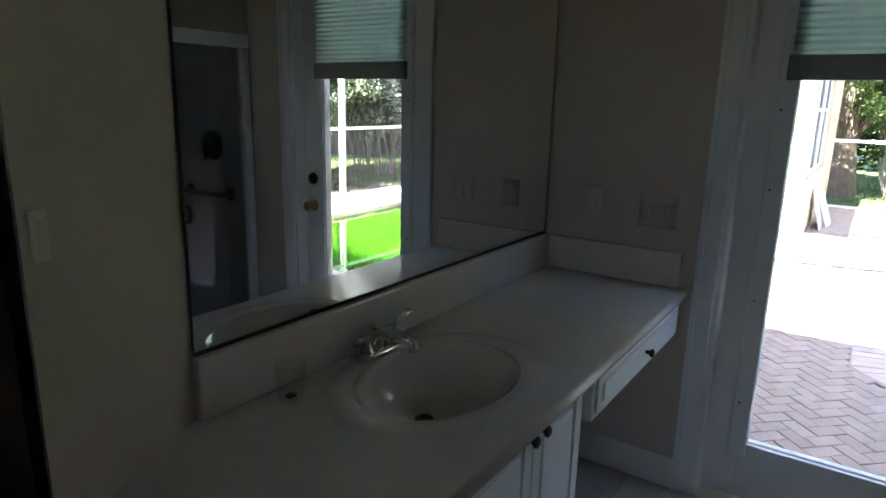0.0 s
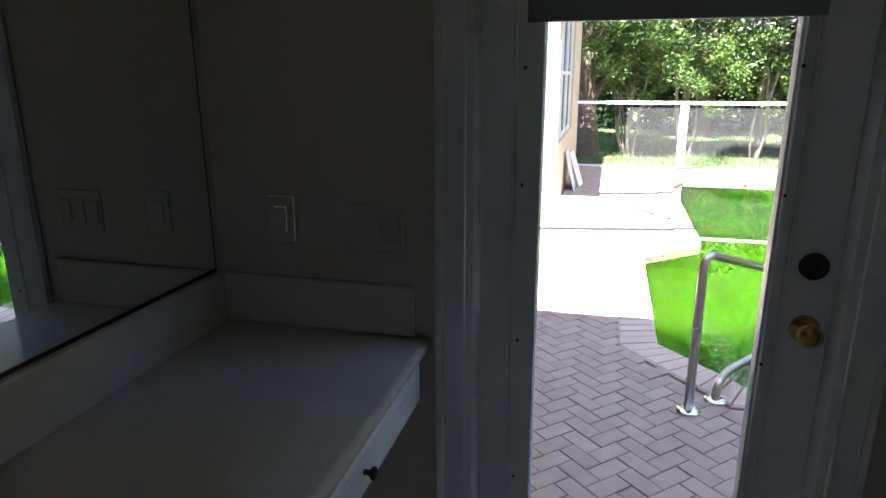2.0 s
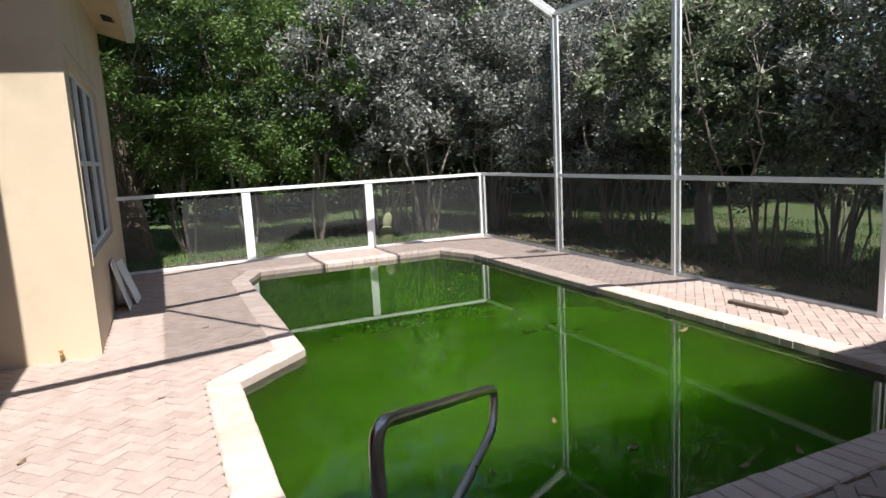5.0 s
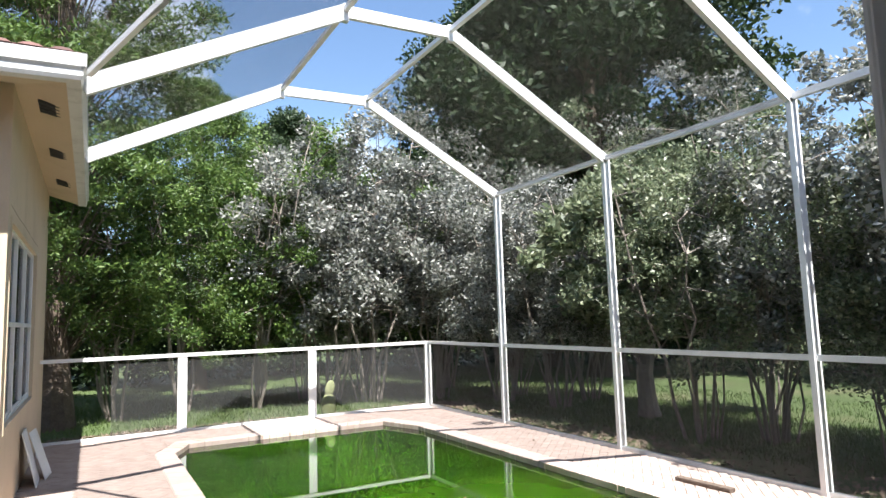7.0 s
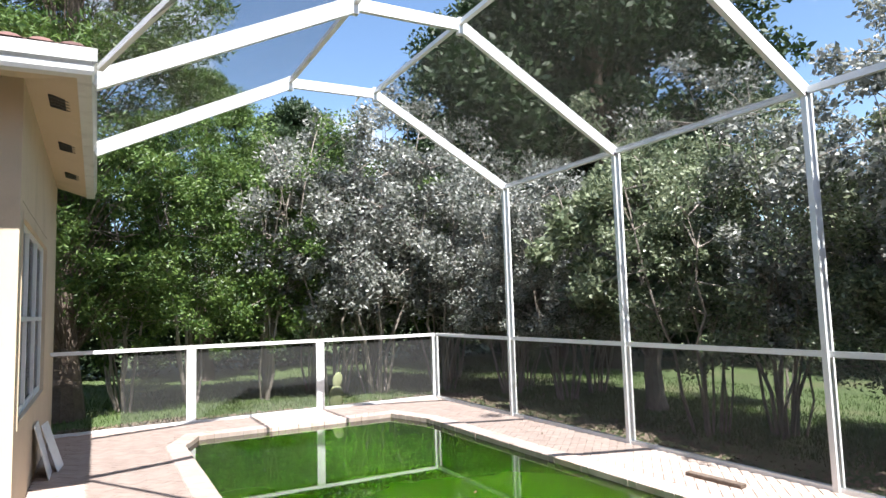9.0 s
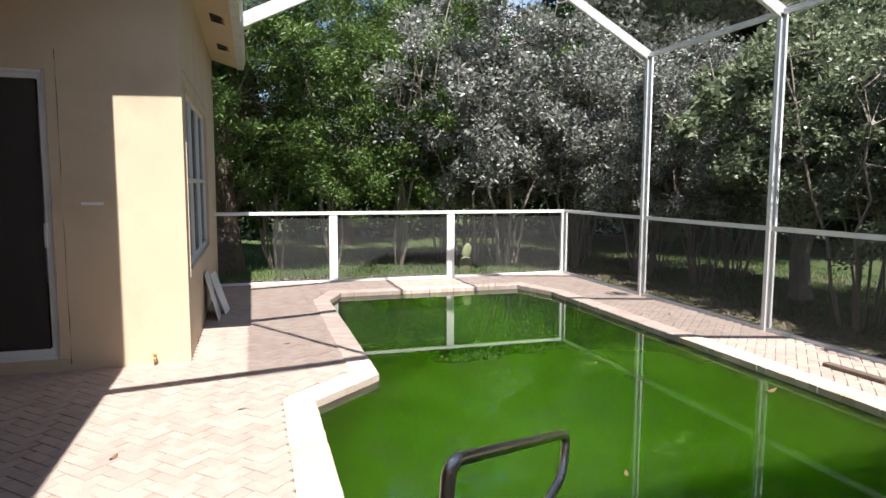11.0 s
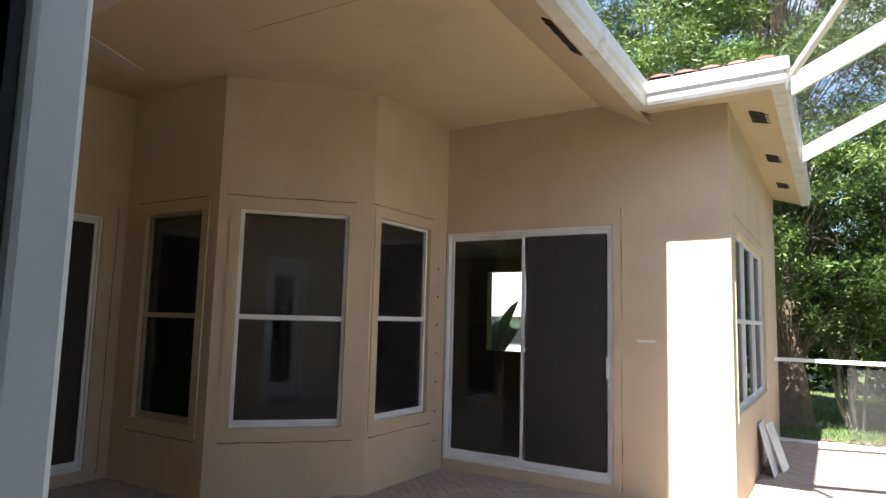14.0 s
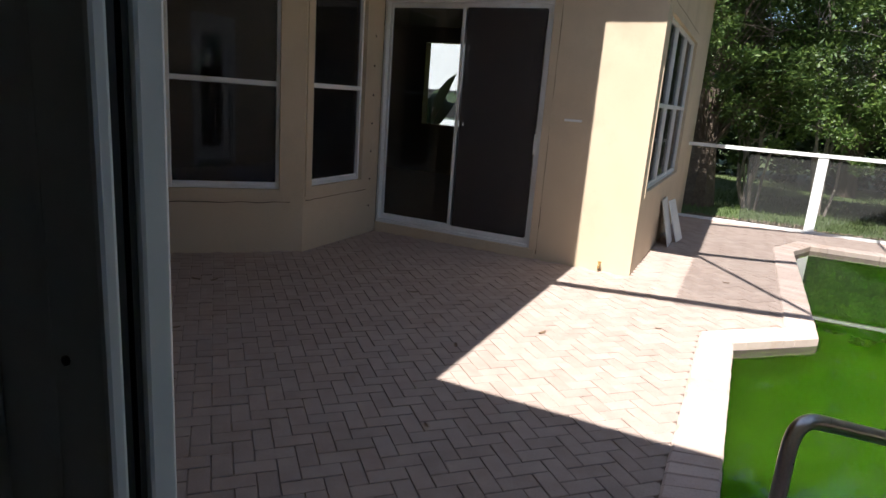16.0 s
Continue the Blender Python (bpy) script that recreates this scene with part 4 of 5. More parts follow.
PLACES = [(silver, 5.2, 12.5, 1.06, 100), (green, 2.9, 13.3, 1.0, 200), (silver, 6.4, 12.0, 0.92, 300), (silver, 7.0, 10.2, 0.72, 40), (silver, 7.4, 9.0, 0.74, 140),
          (olive, 4.2, 13.9, 1.05, 50), (olive, 8.2, 11.4, 0.70, 150), (silver, 7.5, 5.0, 0.76, 250), (olive, 7.6, 2.6, 0.85, 60), (olive, 9.6, 6.4, 0.70, 10),
          (silver, 7.2, 2.2, 0.80, 160), (silver, 7.0, 0.9, 0.85, 260), (green, 0.4, 13.2, 0.85, 70), (green, 6.0, 15.2, 1.0, 170), (green, 3.4, 14.6, 0.9, 20), (green, 7.6, 13.6, 0.95, 80), (olive, 8.4, 3.4, 0.82, 330), (silver, 8.6, 9.6, 0.70, 220)]
for src, x, y, s, a in PLACES:
    c = copy_thing(src, pose(x, y, -0.15, 0, 0, a) @ Matrix.Scale(s, 4))


def tree(seed, height, crown_r, crown_z, trunk_r, leaves, mat, size, label, clumps=60, aspect=2.4, bark=BARK, squash=0.75, limb=0.10):
    rnd = random.Random(seed)
    t = thing("tree", label, "tree")
    wood, quads = bmesh.new(), []
    top = Vector((rnd.uniform(-0.3, 0.3), rnd.uniform(-0.3, 0.3), height * 0.9))
    n = 8
    trunk = [Vector((0, 0, -0.3)).lerp(top, k / n) + Vector((rnd.uniform(-1, 1), rnd.uniform(-1, 1), 0)) * 0.12 * (0 < k) for k in range(n + 1)]
    tube(wood, trunk, [trunk_r * (1.5 if k == 0 else 1) * (1 - 0.85 * k / n) for k in range(n + 1)], 10, False)
    for k in range(clumps):
        a, zz = rnd.uniform(0, 6.28), rnd.random()
        z = crown_z + (height - crown_z) * zz
        prof = math.sin(math.pi * min(0.12 + 0.88 * zz, 1)) ** 0.6
        rr = crown_r * prof * rnd.uniform(0.45, 1.05)
        e = Vector((math.cos(a) * rr, math.sin(a) * rr, z))
        s = trunk[min(n, max(1, int(n * z / height * 0.8)))]
        tube(wood, [s, s.lerp(e, 0.5) + Vector((0, 0, 0.25)), e], [trunk_r * limb, trunk_r * limb * 0.6, trunk_r * limb * 0.2], 5, False)
        cr = crown_r * rnd.uniform(0.13, 0.27)
        leaf_cloud(quads, rnd, e, (cr, cr, cr * squash), leaves // clumps, size, aspect=aspect)
    part("trunk", wood, bark, t, "rough brown trunk and limbs")
    o = new("crown", leaf_mesh("crown", quads, mat))
    o.parent = t
    return t


cy = tree(11, 11.0, 2.7, 2.0, 0.26, 120000, LEAF_GREEN, 0.12, "tall feathery green tree beside the wing", 300, 4.2, squash=0.36, limb=0.05)
cy.matrix_world = pose(-0.58, 12.9, -0.15)
dk = tree(12, 14.0, 4.4, 1.8, 0.4, 120000, LEAF_DARK, 0.215, "large dark green tree beyond the hedge", 300, 2.2, limb=0.045)
sh = tree(13, 4.1, 1.7, 1.6, 0.17, 22000, LEAF_OLIVE, 0.14, "small shade tree with a pale trunk on the lawn", 90, 2.2, PALE_BARK)
sh.matrix_world = pose(7.85, 7.35, -0.12)
copy_thing(olive, pose(7.0, 3.3, -0.15, 0, 0, 200) @ Matrix.Scale(0.80, 4))
dk.matrix_world = pose(13.0, 13.7, -0.2) @ Matrix.Scale(1.08, 4)
copy_thing(cy, pose(-12.5, 27.5, -0.15, 0, 0, 130) @ Matrix.Scale(1.1, 4))
copy_thing(cy, pose(-3.3, 15.0, -0.15, 0, 0, 75) @ Matrix.Scale(1.15, 4))
copy_thing(cy, pose(2.6, 19.0, -0.15, 0, 0, 220) @ Matrix.Scale(0.8, 4))
copy_thing(dk, pose(6.5, 23.0, -0.2, 0, 0, 200) @ Matrix.Scale(0.62, 4))
copy_thing(dk, pose(-3.0, 26.0, -0.2, 0, 0, 260) @ Matrix.Scale(0.7, 4))
copy_thing(dk, pose(20.0, 2.0, -0.2, 0, 0, 300) @ Matrix.Scale(0.8, 4))
copy_thing(dk, pose(10.5, 19.0, -0.2, 0, 0, 20) @ Matrix.Scale(0.5, 4))
copy_thing(dk, pose(14.0, 17.5, -0.2, 0, 0, 140) @ Matrix.Scale(0.55, 4))
copy_thing(dk, pose(13.2, 18.6, -0.2, 0, 0, 60) @ Matrix.Scale(0.9, 4))

low = bush(4, 3.2, 2.6, 7000, LEAF_DARK, 0.24, 9, BARK, label="low dark green shrub at the end of the lawn", bare=0.0)
low.matrix_world = pose(-2.5, 22.5, -0.15)
for k in range(1, 8):
    copy_thing(low, pose(-2.5 + 2.7 * k, 22.5 - 0.25 * k, -0.15, 0, 0, 75 * k) @ Matrix.Scale(0.9 + 0.05 * (k % 3), 4))
for k in range(6):
    copy_thing(low, pose(17.0 + 0.3 * (k % 2), 18.0 - 3.1 * k, -0.15, 0, 0, 50 * k) @ Matrix.Scale(1.0, 4))

# ---- bathroom things ----
def vanity_top():
    w = thing("vanity_worktop", "cream cultured marble vanity top with an oval basin", "worktop")
    cx, cy, ax, ay, z1 = -0.765, -1.275, 0.178, 0.24, 0.965
    n = 48
    hole = [(cx + ax * 1.02 * math.cos(2 * math.pi * k / n), cy + ay * 1.02 * math.sin(2 * math.pi * k / n)) for k in range(n)]
    outer = [(-1.043, -1.768), (-0.912, -2.046), (-0.475, -2.046), (-0.475, -0.1025), (-1.043, -0.1025)]
    part("slab", poly_slab(outer, 0.932, z1, hole), MARBLE, w)
    tubeb = tube(bmesh.new(), [(-0.475, -2.046, 0.9485), (-0.475, -0.1025, 0.9485)], 0.0165, 12)
    part("front_edge", tubeb, MARBLE, w, "", True)
    bm = bmesh.new()
    prof = [(1.34, 0.0006), (1.30, 0.0035), (1.20, 0.0042), (1.08, 0.002), (1.0, -0.006), (0.96, -0.020), (0.88, -0.055), (0.75, -0.095), (0.5, -0.120), (0.25, -0.130), (0.08, -0.133)]
    rings = []
    for r, h in prof:
        px = cx - 0.05 * (1 - min(r, 1))
        rings.append([bm.verts.new((px + ax * r * math.cos(2 * math.pi * k / n), cy + ay * r * math.sin(2 * math.pi * k / n), z1 + h)) for k in range(n)])
    for r0, r1 in zip(rings, rings[1:]):
        for k in range(n):
            bm.faces.new((r0[k], r0[(k + 1) % n], r1[(k + 1) % n], r1[k]))
    bm.faces.new(rings[-1])
    part("basin", bm, MARBLE, w, "oval basin with a raised rim", True)
    part("drain", spun(bmesh.new(), [(0.024, 0), (0.024, 0.003), (0.017, 0.004), (0.016, -0.002)], Matrix.Translation((cx - 0.046, cy, z1 - 0.1325)), 24), DARK_METAL, w, "dark drain ring", True)
    part("overflow", spun(bmesh.new(), [(0.014, 0), (0.014, 0.003), (0.010, 0.004)], pose(cx + ax * 0.90, cy, z1 - 0.048, 0, -62, 0) @ Matrix.Diagonal((0.7, 1.3, 1, 1)), 20), BLACK, w, "dark overflow slot")
    part("backsplash", boxed(-1.043, -1.020, -1.766, -0.126, 0.9655, 1.106, 0.006), MARBLE, w)
    part("side_splash", boxed(-1.043, -0.497, -0.125, -0.1025, 0.9655, 1.10, 0.006), MARBLE, w)
    return w


vanity_top()


def wall_mirror():
    m = thing("wall_mirror", "large frameless wall mirror with a dark tarnished lower edge", "mirror")
    part("glass", boxed(-1.0440, -1.0380, -1.760, -0.140, 1.116, 2.45), MIRROR, m)
    part("bottom_channel", boxed(-1.0438, -1.0350, -1.762, -0.138, 1.1065, 1.1145, 0.001), BLACK, m, "dark tarnished channel")
    part("edge", boxed(-1.0438, -1.0372, -1.7635, -1.7605, 1.116, 2.45), DARK_METAL, m)
    part("edge", boxed(-1.0438, -1.0372, -0.1395, -0.1365, 1.116, 2.45), DARK_METAL, m)
    return m


wall_mirror()


def raised_panel(bm, x, y0, y1, z0, z1):
    """A panel facing +x: slab, sunk field and raised centre."""
    box(bm, x - 0.018, x, y0, y1, z0, z1, 0.003)
    box(bm, x - 0.002, x + 0.006, y0 + 0.055, y1 - 0.055, z0 + 0.055, z1 - 0.055, 0.005)
    for a, b, c, d in ((y0, y0 + 0.04, z0, z1), (y1 - 0.04, y1, z0, z1), (y0 + 0.04, y1 - 0.04, z0, z0 + 0.04), (y0 + 0.04, y1 - 0.04, z1 - 0.04, z1)):
        box(bm, x - 0.001, x + 0.007, a, b, c, d, 0.003)
    return bm


def small_knob(x, y, z, parent):
    return part("knob", spun(bmesh.new(), [(0.006, 0), (0.006, 0.012), (0.013, 0.018), (0.014, 0.024), (0.008, 0.028)], pose(x, y, z, 0, 90, 0), 16), DARK_METAL, parent, "small dark bronze knob", True)


def vanity_cabinet():
    c = thing("vanity_cabinet", "white painted vanity cabinet with two panel doors", "cabinet")
    part("body", boxed(-0.90, -0.525, -2.04, -0.990, FLOOR_IN + 0.09, 0.79), WHITE, c)
    part("front_rail", boxed(-0.545, -0.525, -2.04, -0.990, 0.7905, 0.931), WHITE, c)
    part("side_panel", boxed(-1.04, -0.546, -1.008, -0.990, 0.7905, 0.931), WHITE, c)
    part("toe_kick", boxed(-1.04, -0.58, -2.04, -0.995, FLOOR_IN, FLOOR_IN + 0.089), DARK_METAL, c)
    for a, b, ky in ((-1.285 + 0.003, -1.0, -1.257), (-1.575, -1.285 - 0.003, -1.315)):
        d = part("door", raised_panel(bmesh.new(), -0.506, a, b, FLOOR_IN + 0.11, 0.927), WHITE, c)
        small_knob(-0.5, ky, 0.902, d)
    part("door", raised_panel(bmesh.new(), -0.506, -2.03, -1.581, FLOOR_IN + 0.11, 0.927), WHITE, c)
    return c


vanity_cabinet()


def vanity_drawer():
    c = thing("drawer_unit", "white painted drawer unit hung under the marble top", "drawer")
    part("apron", boxed(-1.04, -0.525, -0.988, -0.104, 0.79, 0.931), WHITE, c)
    d = part("drawer_front", boxed(-0.524, -0.490, -0.950, -0.108, 0.786, 0.926, 0.004), WHITE, c)
    part("panel", boxed(-0.491, -0.483, -0.930, -0.128, 0.804, 0.909, 0.006), WHITE, d)
    part("panel", boxed(-0.484, -0.478, -0.895, -0.163, 0.828, 0.886, 0.004), WHITE, d)
    small_knob(-0.479, -0.53, 0.857, d)
    return c


vanity_drawer()


def faucet():
    f = thing("basin_faucet", "chrome and brass two-handle basin faucet", "faucet")
    x, y, z = -0.975, -1.265, 0.966
    part("base_plate", boxed(x - 0.028, x + 0.028, y - 0.085, y + 0.085, z, z + 0.018, 0.008), CHROME, f, "", True)
    sp = smooth_path([(x, y, z + 0.01), (x, y, z + 0.060), (x + 0.05, y, z + 0.068), (x + 0.115, y, z + 0.060), (x + 0.120, y, z + 0.036)], 0.025)
    part("spout", tube(bmesh.new(), sp, [0.019 - 0.006 * k / len(sp) for k in range(len(sp))], 14), CHROME, f, "", True)
    part("lift_rod", spun(bmesh.new(), [(0.003, 0), (0.003, 0.045), (0.008, 0.050), (0.008, 0.060), (0.004, 0.065)], Matrix.Translation((x - 0.014, y, z + 0.018)), 12), BRASS, f, "small brass lift knob", True)
    for s, e in ((-1, (0.02, -0.052, 0.012)), (1, (0.025, 0.05, 0.045))):
        hy = y + s * 0.052
        h = part("handle_base", spun(bmesh.new(), [(0.025, 0), (0.024, 0.012), (0.017, 0.026), (0.019, 0.036), (0.015, 0.046), (0.004, 0.050)], Matrix.Translation((x, hy, z + 0.016)), 20), CHROME, f, "", True)
        part("collar", spun(bmesh.new(), [(0.0265, 0), (0.0265, 0.004), (0.0255, 0.006)], Matrix.Translation((x, hy, z + 0.0165)), 20), BRASS, h, "thin brass collar", True)
        a = Vector((x, hy, z + 0.052))
        part("lever", tube(bmesh.new(), [a, a + Vector(e) * 0.5 + Vector((0, 0, 0.006)), a + Vector(e)], [0.010, 0.0075, 0.009], 10), CHROME, h, "", True)
        part("lever_tip", spun(bmesh.new(), [(0.004, -0.008), (0.009, -0.004), (0.009, 0.004), (0.004, 0.008)], Matrix.Translation(a + Vector(e)), 12), BRASS, h, "brass lever tip", True)
    return f


faucet()

CUP = clear_glass("cup_glass", 0.03, (0.97, 0.975, 0.97))
def cup():
    c = thing("drinking_glass", "small clear drinking glass on the marble top", "glass")
    bm = bmesh.new()
    n = 24
    prof = [(0.028, 0.0), (0.036, 0.09), (0.034, 0.09), (0.026, 0.008)]
    rings = [[bm.verts.new((-0.955 + r * math.cos(2 * math.pi * k / n), -1.585 + r * math.sin(2 * math.pi * k / n), 0.966 + h)) for k in range(n)] for r, h in prof]
    for r0, r1 in zip(rings, rings[1:]):
        for k in range(n):
            bm.faces.new((r0[k], r0[(k + 1) % n], r1[(k + 1) % n], r1[k]))
    bm.faces.new(rings[-1])
    part("body", bm, CUP, c, "", True)
    part("residue", boxed(-0.965, -0.945, -1.595, -1.575, 0.9745, 0.980, 0.002), DARK_METAL, c, "dark residue")
    return c


cup()


def wall_plate(name, m, label, slots):
    p = thing(name, label, name.replace("_", " "), at=m)
    part("plate", boxed(-0.037, 0.037, 0, 0.006, -0.06, 0.06, 0.003), IVORY, p)
    for u, w in slots:
        part("socket" if "outlet" in name else "rocker", boxed(u - w, u + w, 0.006, 0.010, -0.033, 0.033, 0.002), IVORY, p)
    return p


wall_plate("power_outlet", pose(-0.855, WALL_IN, 1.25, 0, 0, 180), "white double power outlet on the beige wall", [(0.0, 0.017)])
sw = thing("light_switch", "ivory triple light switch beside the door", "light switch", at=pose(-0.60, WALL_IN, 1.24, 0, 0, 180))
part("plate", boxed(-0.07, 0.07, 0, 0.006, -0.06, 0.06, 0.003), PLASTER, sw)
for u in (-0.046, 0.0, 0.046):
    part("rocker", boxed(u - 0.016, u + 0.016, 0.006, 0.010, -0.033, 0.033, 0.002), PLASTER, sw)
am = pose(-0.899, -2.080, 1.43, 0, 0, 295) @ Matrix.Diagonal((0.42, 1, 0.62, 1))
wall_plate("light_switch_single", am, "white light switch on the angled wall", [(0.0, 0.008)])

# skirting
solid("baseboard", boxed(-1.04, -0.446, -0.1135, -0.1005, FLOOR_IN, FLOOR_IN + 0.13, 0.004), WHITE, "white baseboard under the vanity", "baseboard")
solid("baseboard_east", boxed(0.546, 0.72, -0.1135, -0.1005, FLOOR_IN, FLOOR_IN + 0.13, 0.004), WHITE, "white baseboard beside the door", "baseboard")

# door opening to the next room, on the far left
solid("wall_south_jamb", boxed(-1.02, -0.90, -3.2, -2.905, FLOOR_IN - 0.1, 2.9), PLASTER, "plain wall beside an opening", "wall")
solid("wall_west_side", boxed(-1.02, -0.90, -5.1, -3.2, FLOOR_IN - 0.1, 2.9), PLASTER, "plain beige bathroom wall", "wall")
solid("wall_lintel", boxed(-1.02, -0.90, -2.904, -2.115, 2.2, 2.9), PLASTER, "plain wall over an opening", "wall")
dl = thing("interior_door", "dark brown wooden door closing the opening beside the wall", "door", kind="structure")
WOOD_DARK = material("dark_wood", (0.035, 0.022, 0.016), (0.07, 0.045, 0.03), 0.5, 5, 50, 0.2, 0.001)
part("leaf", boxed(-0.965, -0.925, -2.90, -2.115, FLOOR_IN + 0.01, 2.18, 0.003), WOOD_DARK, dl)


# ---- shower, seen in the mirror ----
SURROUND = material("shower_surround", (0.36, 0.345, 0.32), (0.42, 0.40, 0.375), 0.3, 3, 60, 0.02, 0.0005)
TILE_W = material("shower_tile", (0.62, 0.64, 0.64), (0.70, 0.72, 0.72), 0.2, 4, 60, 0.02, 0.0005)
solid("wall_shower", boxed(0.80, 2.5, -0.118, -0.101, FLOOR_IN, 2.45), SURROUND, "pale shower wall", "wall")
def shower():
    s = thing("shower_enclosure", "framed glass shower enclosure with a pale kerb", "shower")
    part("kerb", boxed(0.76, 0.86, -0.676, -0.12, FLOOR_IN, FLOOR_IN + 0.12, 0.01), TILE_W, s)
    for y, w in ((-0.145, 0.022), (-0.640, 0.035), (-0.735, 0.012)):
        part("post", boxed(0.775, 0.83, y - w, y + w, (FLOOR_IN + 0.12) if y > -0.7 else 1.106, 1.87, 0.004), FRAME_WHITE, s, "white metal post")
    part("header", boxed(0.775, 0.835, -1.60, -0.121, 1.871, 1.94, 0.004), FRAME_WHITE, s, "white metal header")
    p = part("pane", boxed(0.806, 0.812, -0.604, -0.168, FLOOR_IN + 0.13, 1.87), WINDOW_GLASS, s, "clear shower glass")
    p.visible_shadow = False
    q = part("pane", boxed(0.806, 0.812, -1.60, -0.749, 1.106, 1.87), WINDOW_GLASS, s, "clear shower glass")
    q.visible_shadow = False
    part("pony_wall", boxed(0.78, 0.90, -1.60, -0.678, FLOOR_IN, 1.08, 0.004), TILE_W, s, "half-height tiled wall")
    part("cap", boxed(0.77, 0.91, -1.61, -0.677, 1.081, 1.105, 0.004), CHROME, s)
    part("handle", tube(bmesh.new(), smooth_path([(0.806, -0.56, 0.98), (0.75, -0.56, 0.98), (0.75, -0.56, 1.06), (0.806, -0.56, 1.06)], 0.02), 0.008, 10), DARK_METAL, s, "dark pull handle", True)
    return s


shower()
vv = thing("shower_valve", "round dark bronze shower valve with a lever", "shower valve")
part("plate", spun(bmesh.new(), [(0.085, 0), (0.085, 0.006), (0.07, 0.014), (0.03, 0.02), (0.028, 0.05), (0.02, 0.055)], pose(1.14, -0.119, 1.33, 90, 0, 0), 32), DARK_METAL, vv, "", True)
part("lever", tube(bmesh.new(), [(1.14, -0.16, 1.33), (1.14, -0.175, 1.25)], [0.012, 0.008], 10), DARK_METAL, vv, "", True)
gr = thing("grab_bar", "dark bronze grab bar on the shower wall", "grab bar")
part("bar", tube(bmesh.new(), smooth_path([(1.0, -0.119, 1.05), (1.0, -0.17, 1.05), (1.38, -0.17, 1.05), (1.38, -0.119, 1.05)], 0.03), 0.014, 12), DARK_METAL, gr, "", True)
for x in (1.0, 1.38):
    part("flange", spun(bmesh.new(), [(0.035, 0), (0.035, 0.006), (0.016, 0.012)], pose(x, -0.119, 1.05, 90, 0, 0), 20), DARK_METAL, gr, "", True)

# ---- patio things ----
def patio_table():
    t = thing("patio_table", "white metal patio table with a dark glass top", "table", at=pose(-1.75, 0.98, 0, 0, 0, 205))
    c = 0.70
    pts = smooth_path([(0.3, 0, c), (0.0, 0, c), (0.0, 0.62, c), (0.62, 0.62, c), (0.62, 0, c), (0.3, 0, c)], 0.025)
    part("rim", tube(bmesh.new(), pts, 0.015, 8, False), GUTTER, t, "", True)
    part("top", boxed(0.012, 0.608, 0.012, 0.608, c - 0.002, c + 0.006), WINDOW_GLASS, t, "smoked glass top")
    for x, y in ((0.05, 0.05), (0.57, 0.05), (0.05, 0.57), (0.57, 0.57)):
        part("leg", tube(bmesh.new(), [(x, y, 0.0), (x, y, c - 0.01)], 0.013, 10), FRAME_WHITE, t, "", True)
    return t


patio_table()


def leaning_board(m, w, h, label):
    b = thing("leaning_board", label, "board", "boards against the wall", at=m)
    part("board", boxed(0, w, -0.012, 0.0, 0, h, 0.003), FRAME_WHITE, b)
    part("batten", boxed(0.03, w - 0.03, 0.0005, 0.012, h * 0.45, h * 0.45 + 0.04, 0.003), FRAME_WHITE, b)
    return b


leaning_board(pose(-0.50, 7.50, 0.0, -14, 0, 90), 0.42, 0.56, "pale painted board leaning against the stucco wall")
leaning_board(pose(-0.44, 7.86, 0.0, -18, 0, 84), 0.34, 0.52, "weathered white board leaning behind another")

br = thing("wood_offcut", "short weathered plank lying on the pool deck", "plank", at=pose(4.73, 3.82, 0.002, 0, 0, 93))
part("plank", boxed(-0.28, 0.28, -0.04, 0.04, 0, 0.035, 0.006), BARK, br)

hb = thing("garden_tap", "small brass garden tap at the foot of the wall", "tap")
part("pipe", tube(bmesh.new(), smooth_path([(-0.94, 5.80, 0.08), (-0.94, 5.74, 0.08), (-0.94, 5.72, 0.04)], 0.02), 0.009, 10), BRASS, hb, "", True)
part("wheel", spun(bmesh.new(), [(0.02, 0), (0.02, 0.006), (0.006, 0.008)], Matrix.Translation((-0.94, 5.755, 0.092)), 14), BRASS, hb)
part("valve", tube(bmesh.new(), [(-0.94, 5.755, 0.08), (-0.94, 5.755, 0.094)], 0.005, 8), BRASS, hb)

sk = thing("skimmer_lid", "round white plastic skimmer lid set in the deck", "lid")
part("lid", spun(bmesh.new(), [(0.11, 0.0), (0.11, 0.010), (0.09, 0.014), (0.02, 0.014)], Matrix.Translation((1.75, 1.42, 0.0)), 28), WHITE, sk, "", True)

# fan on the lanai ceiling
fn = thing("ceiling_fan", "cream ceiling fan at rest under the lanai ceiling", "fan", at=pose(-3.87, 1.80, 3.30))
part("rod", tube(bmesh.new(), [(0, 0, 0.05), (0, 0, CEIL - 3.30)], 0.012, 10), FRAME_WHITE, fn)
part("motor", spun(bmesh.new(), [(0.04, -0.07), (0.11, -0.05), (0.12, 0.0), (0.10, 0.05), (0.03, 0.07)], Matrix(), 24), FRAME_WHITE, fn, "", True)
for a in (114, 234, 354):
    bl = boxed(0.10, 0.70, -0.065, 0.065, -0.004, 0.004, 0.002)
    bmesh.ops.transform(bl, matrix=pose(0, 0, 0, 0, 0, a) @ pose(0, 0, 0, 10, 0, 0), verts=bl.verts[:])
    part("blade", bl, PLASTER, fn)
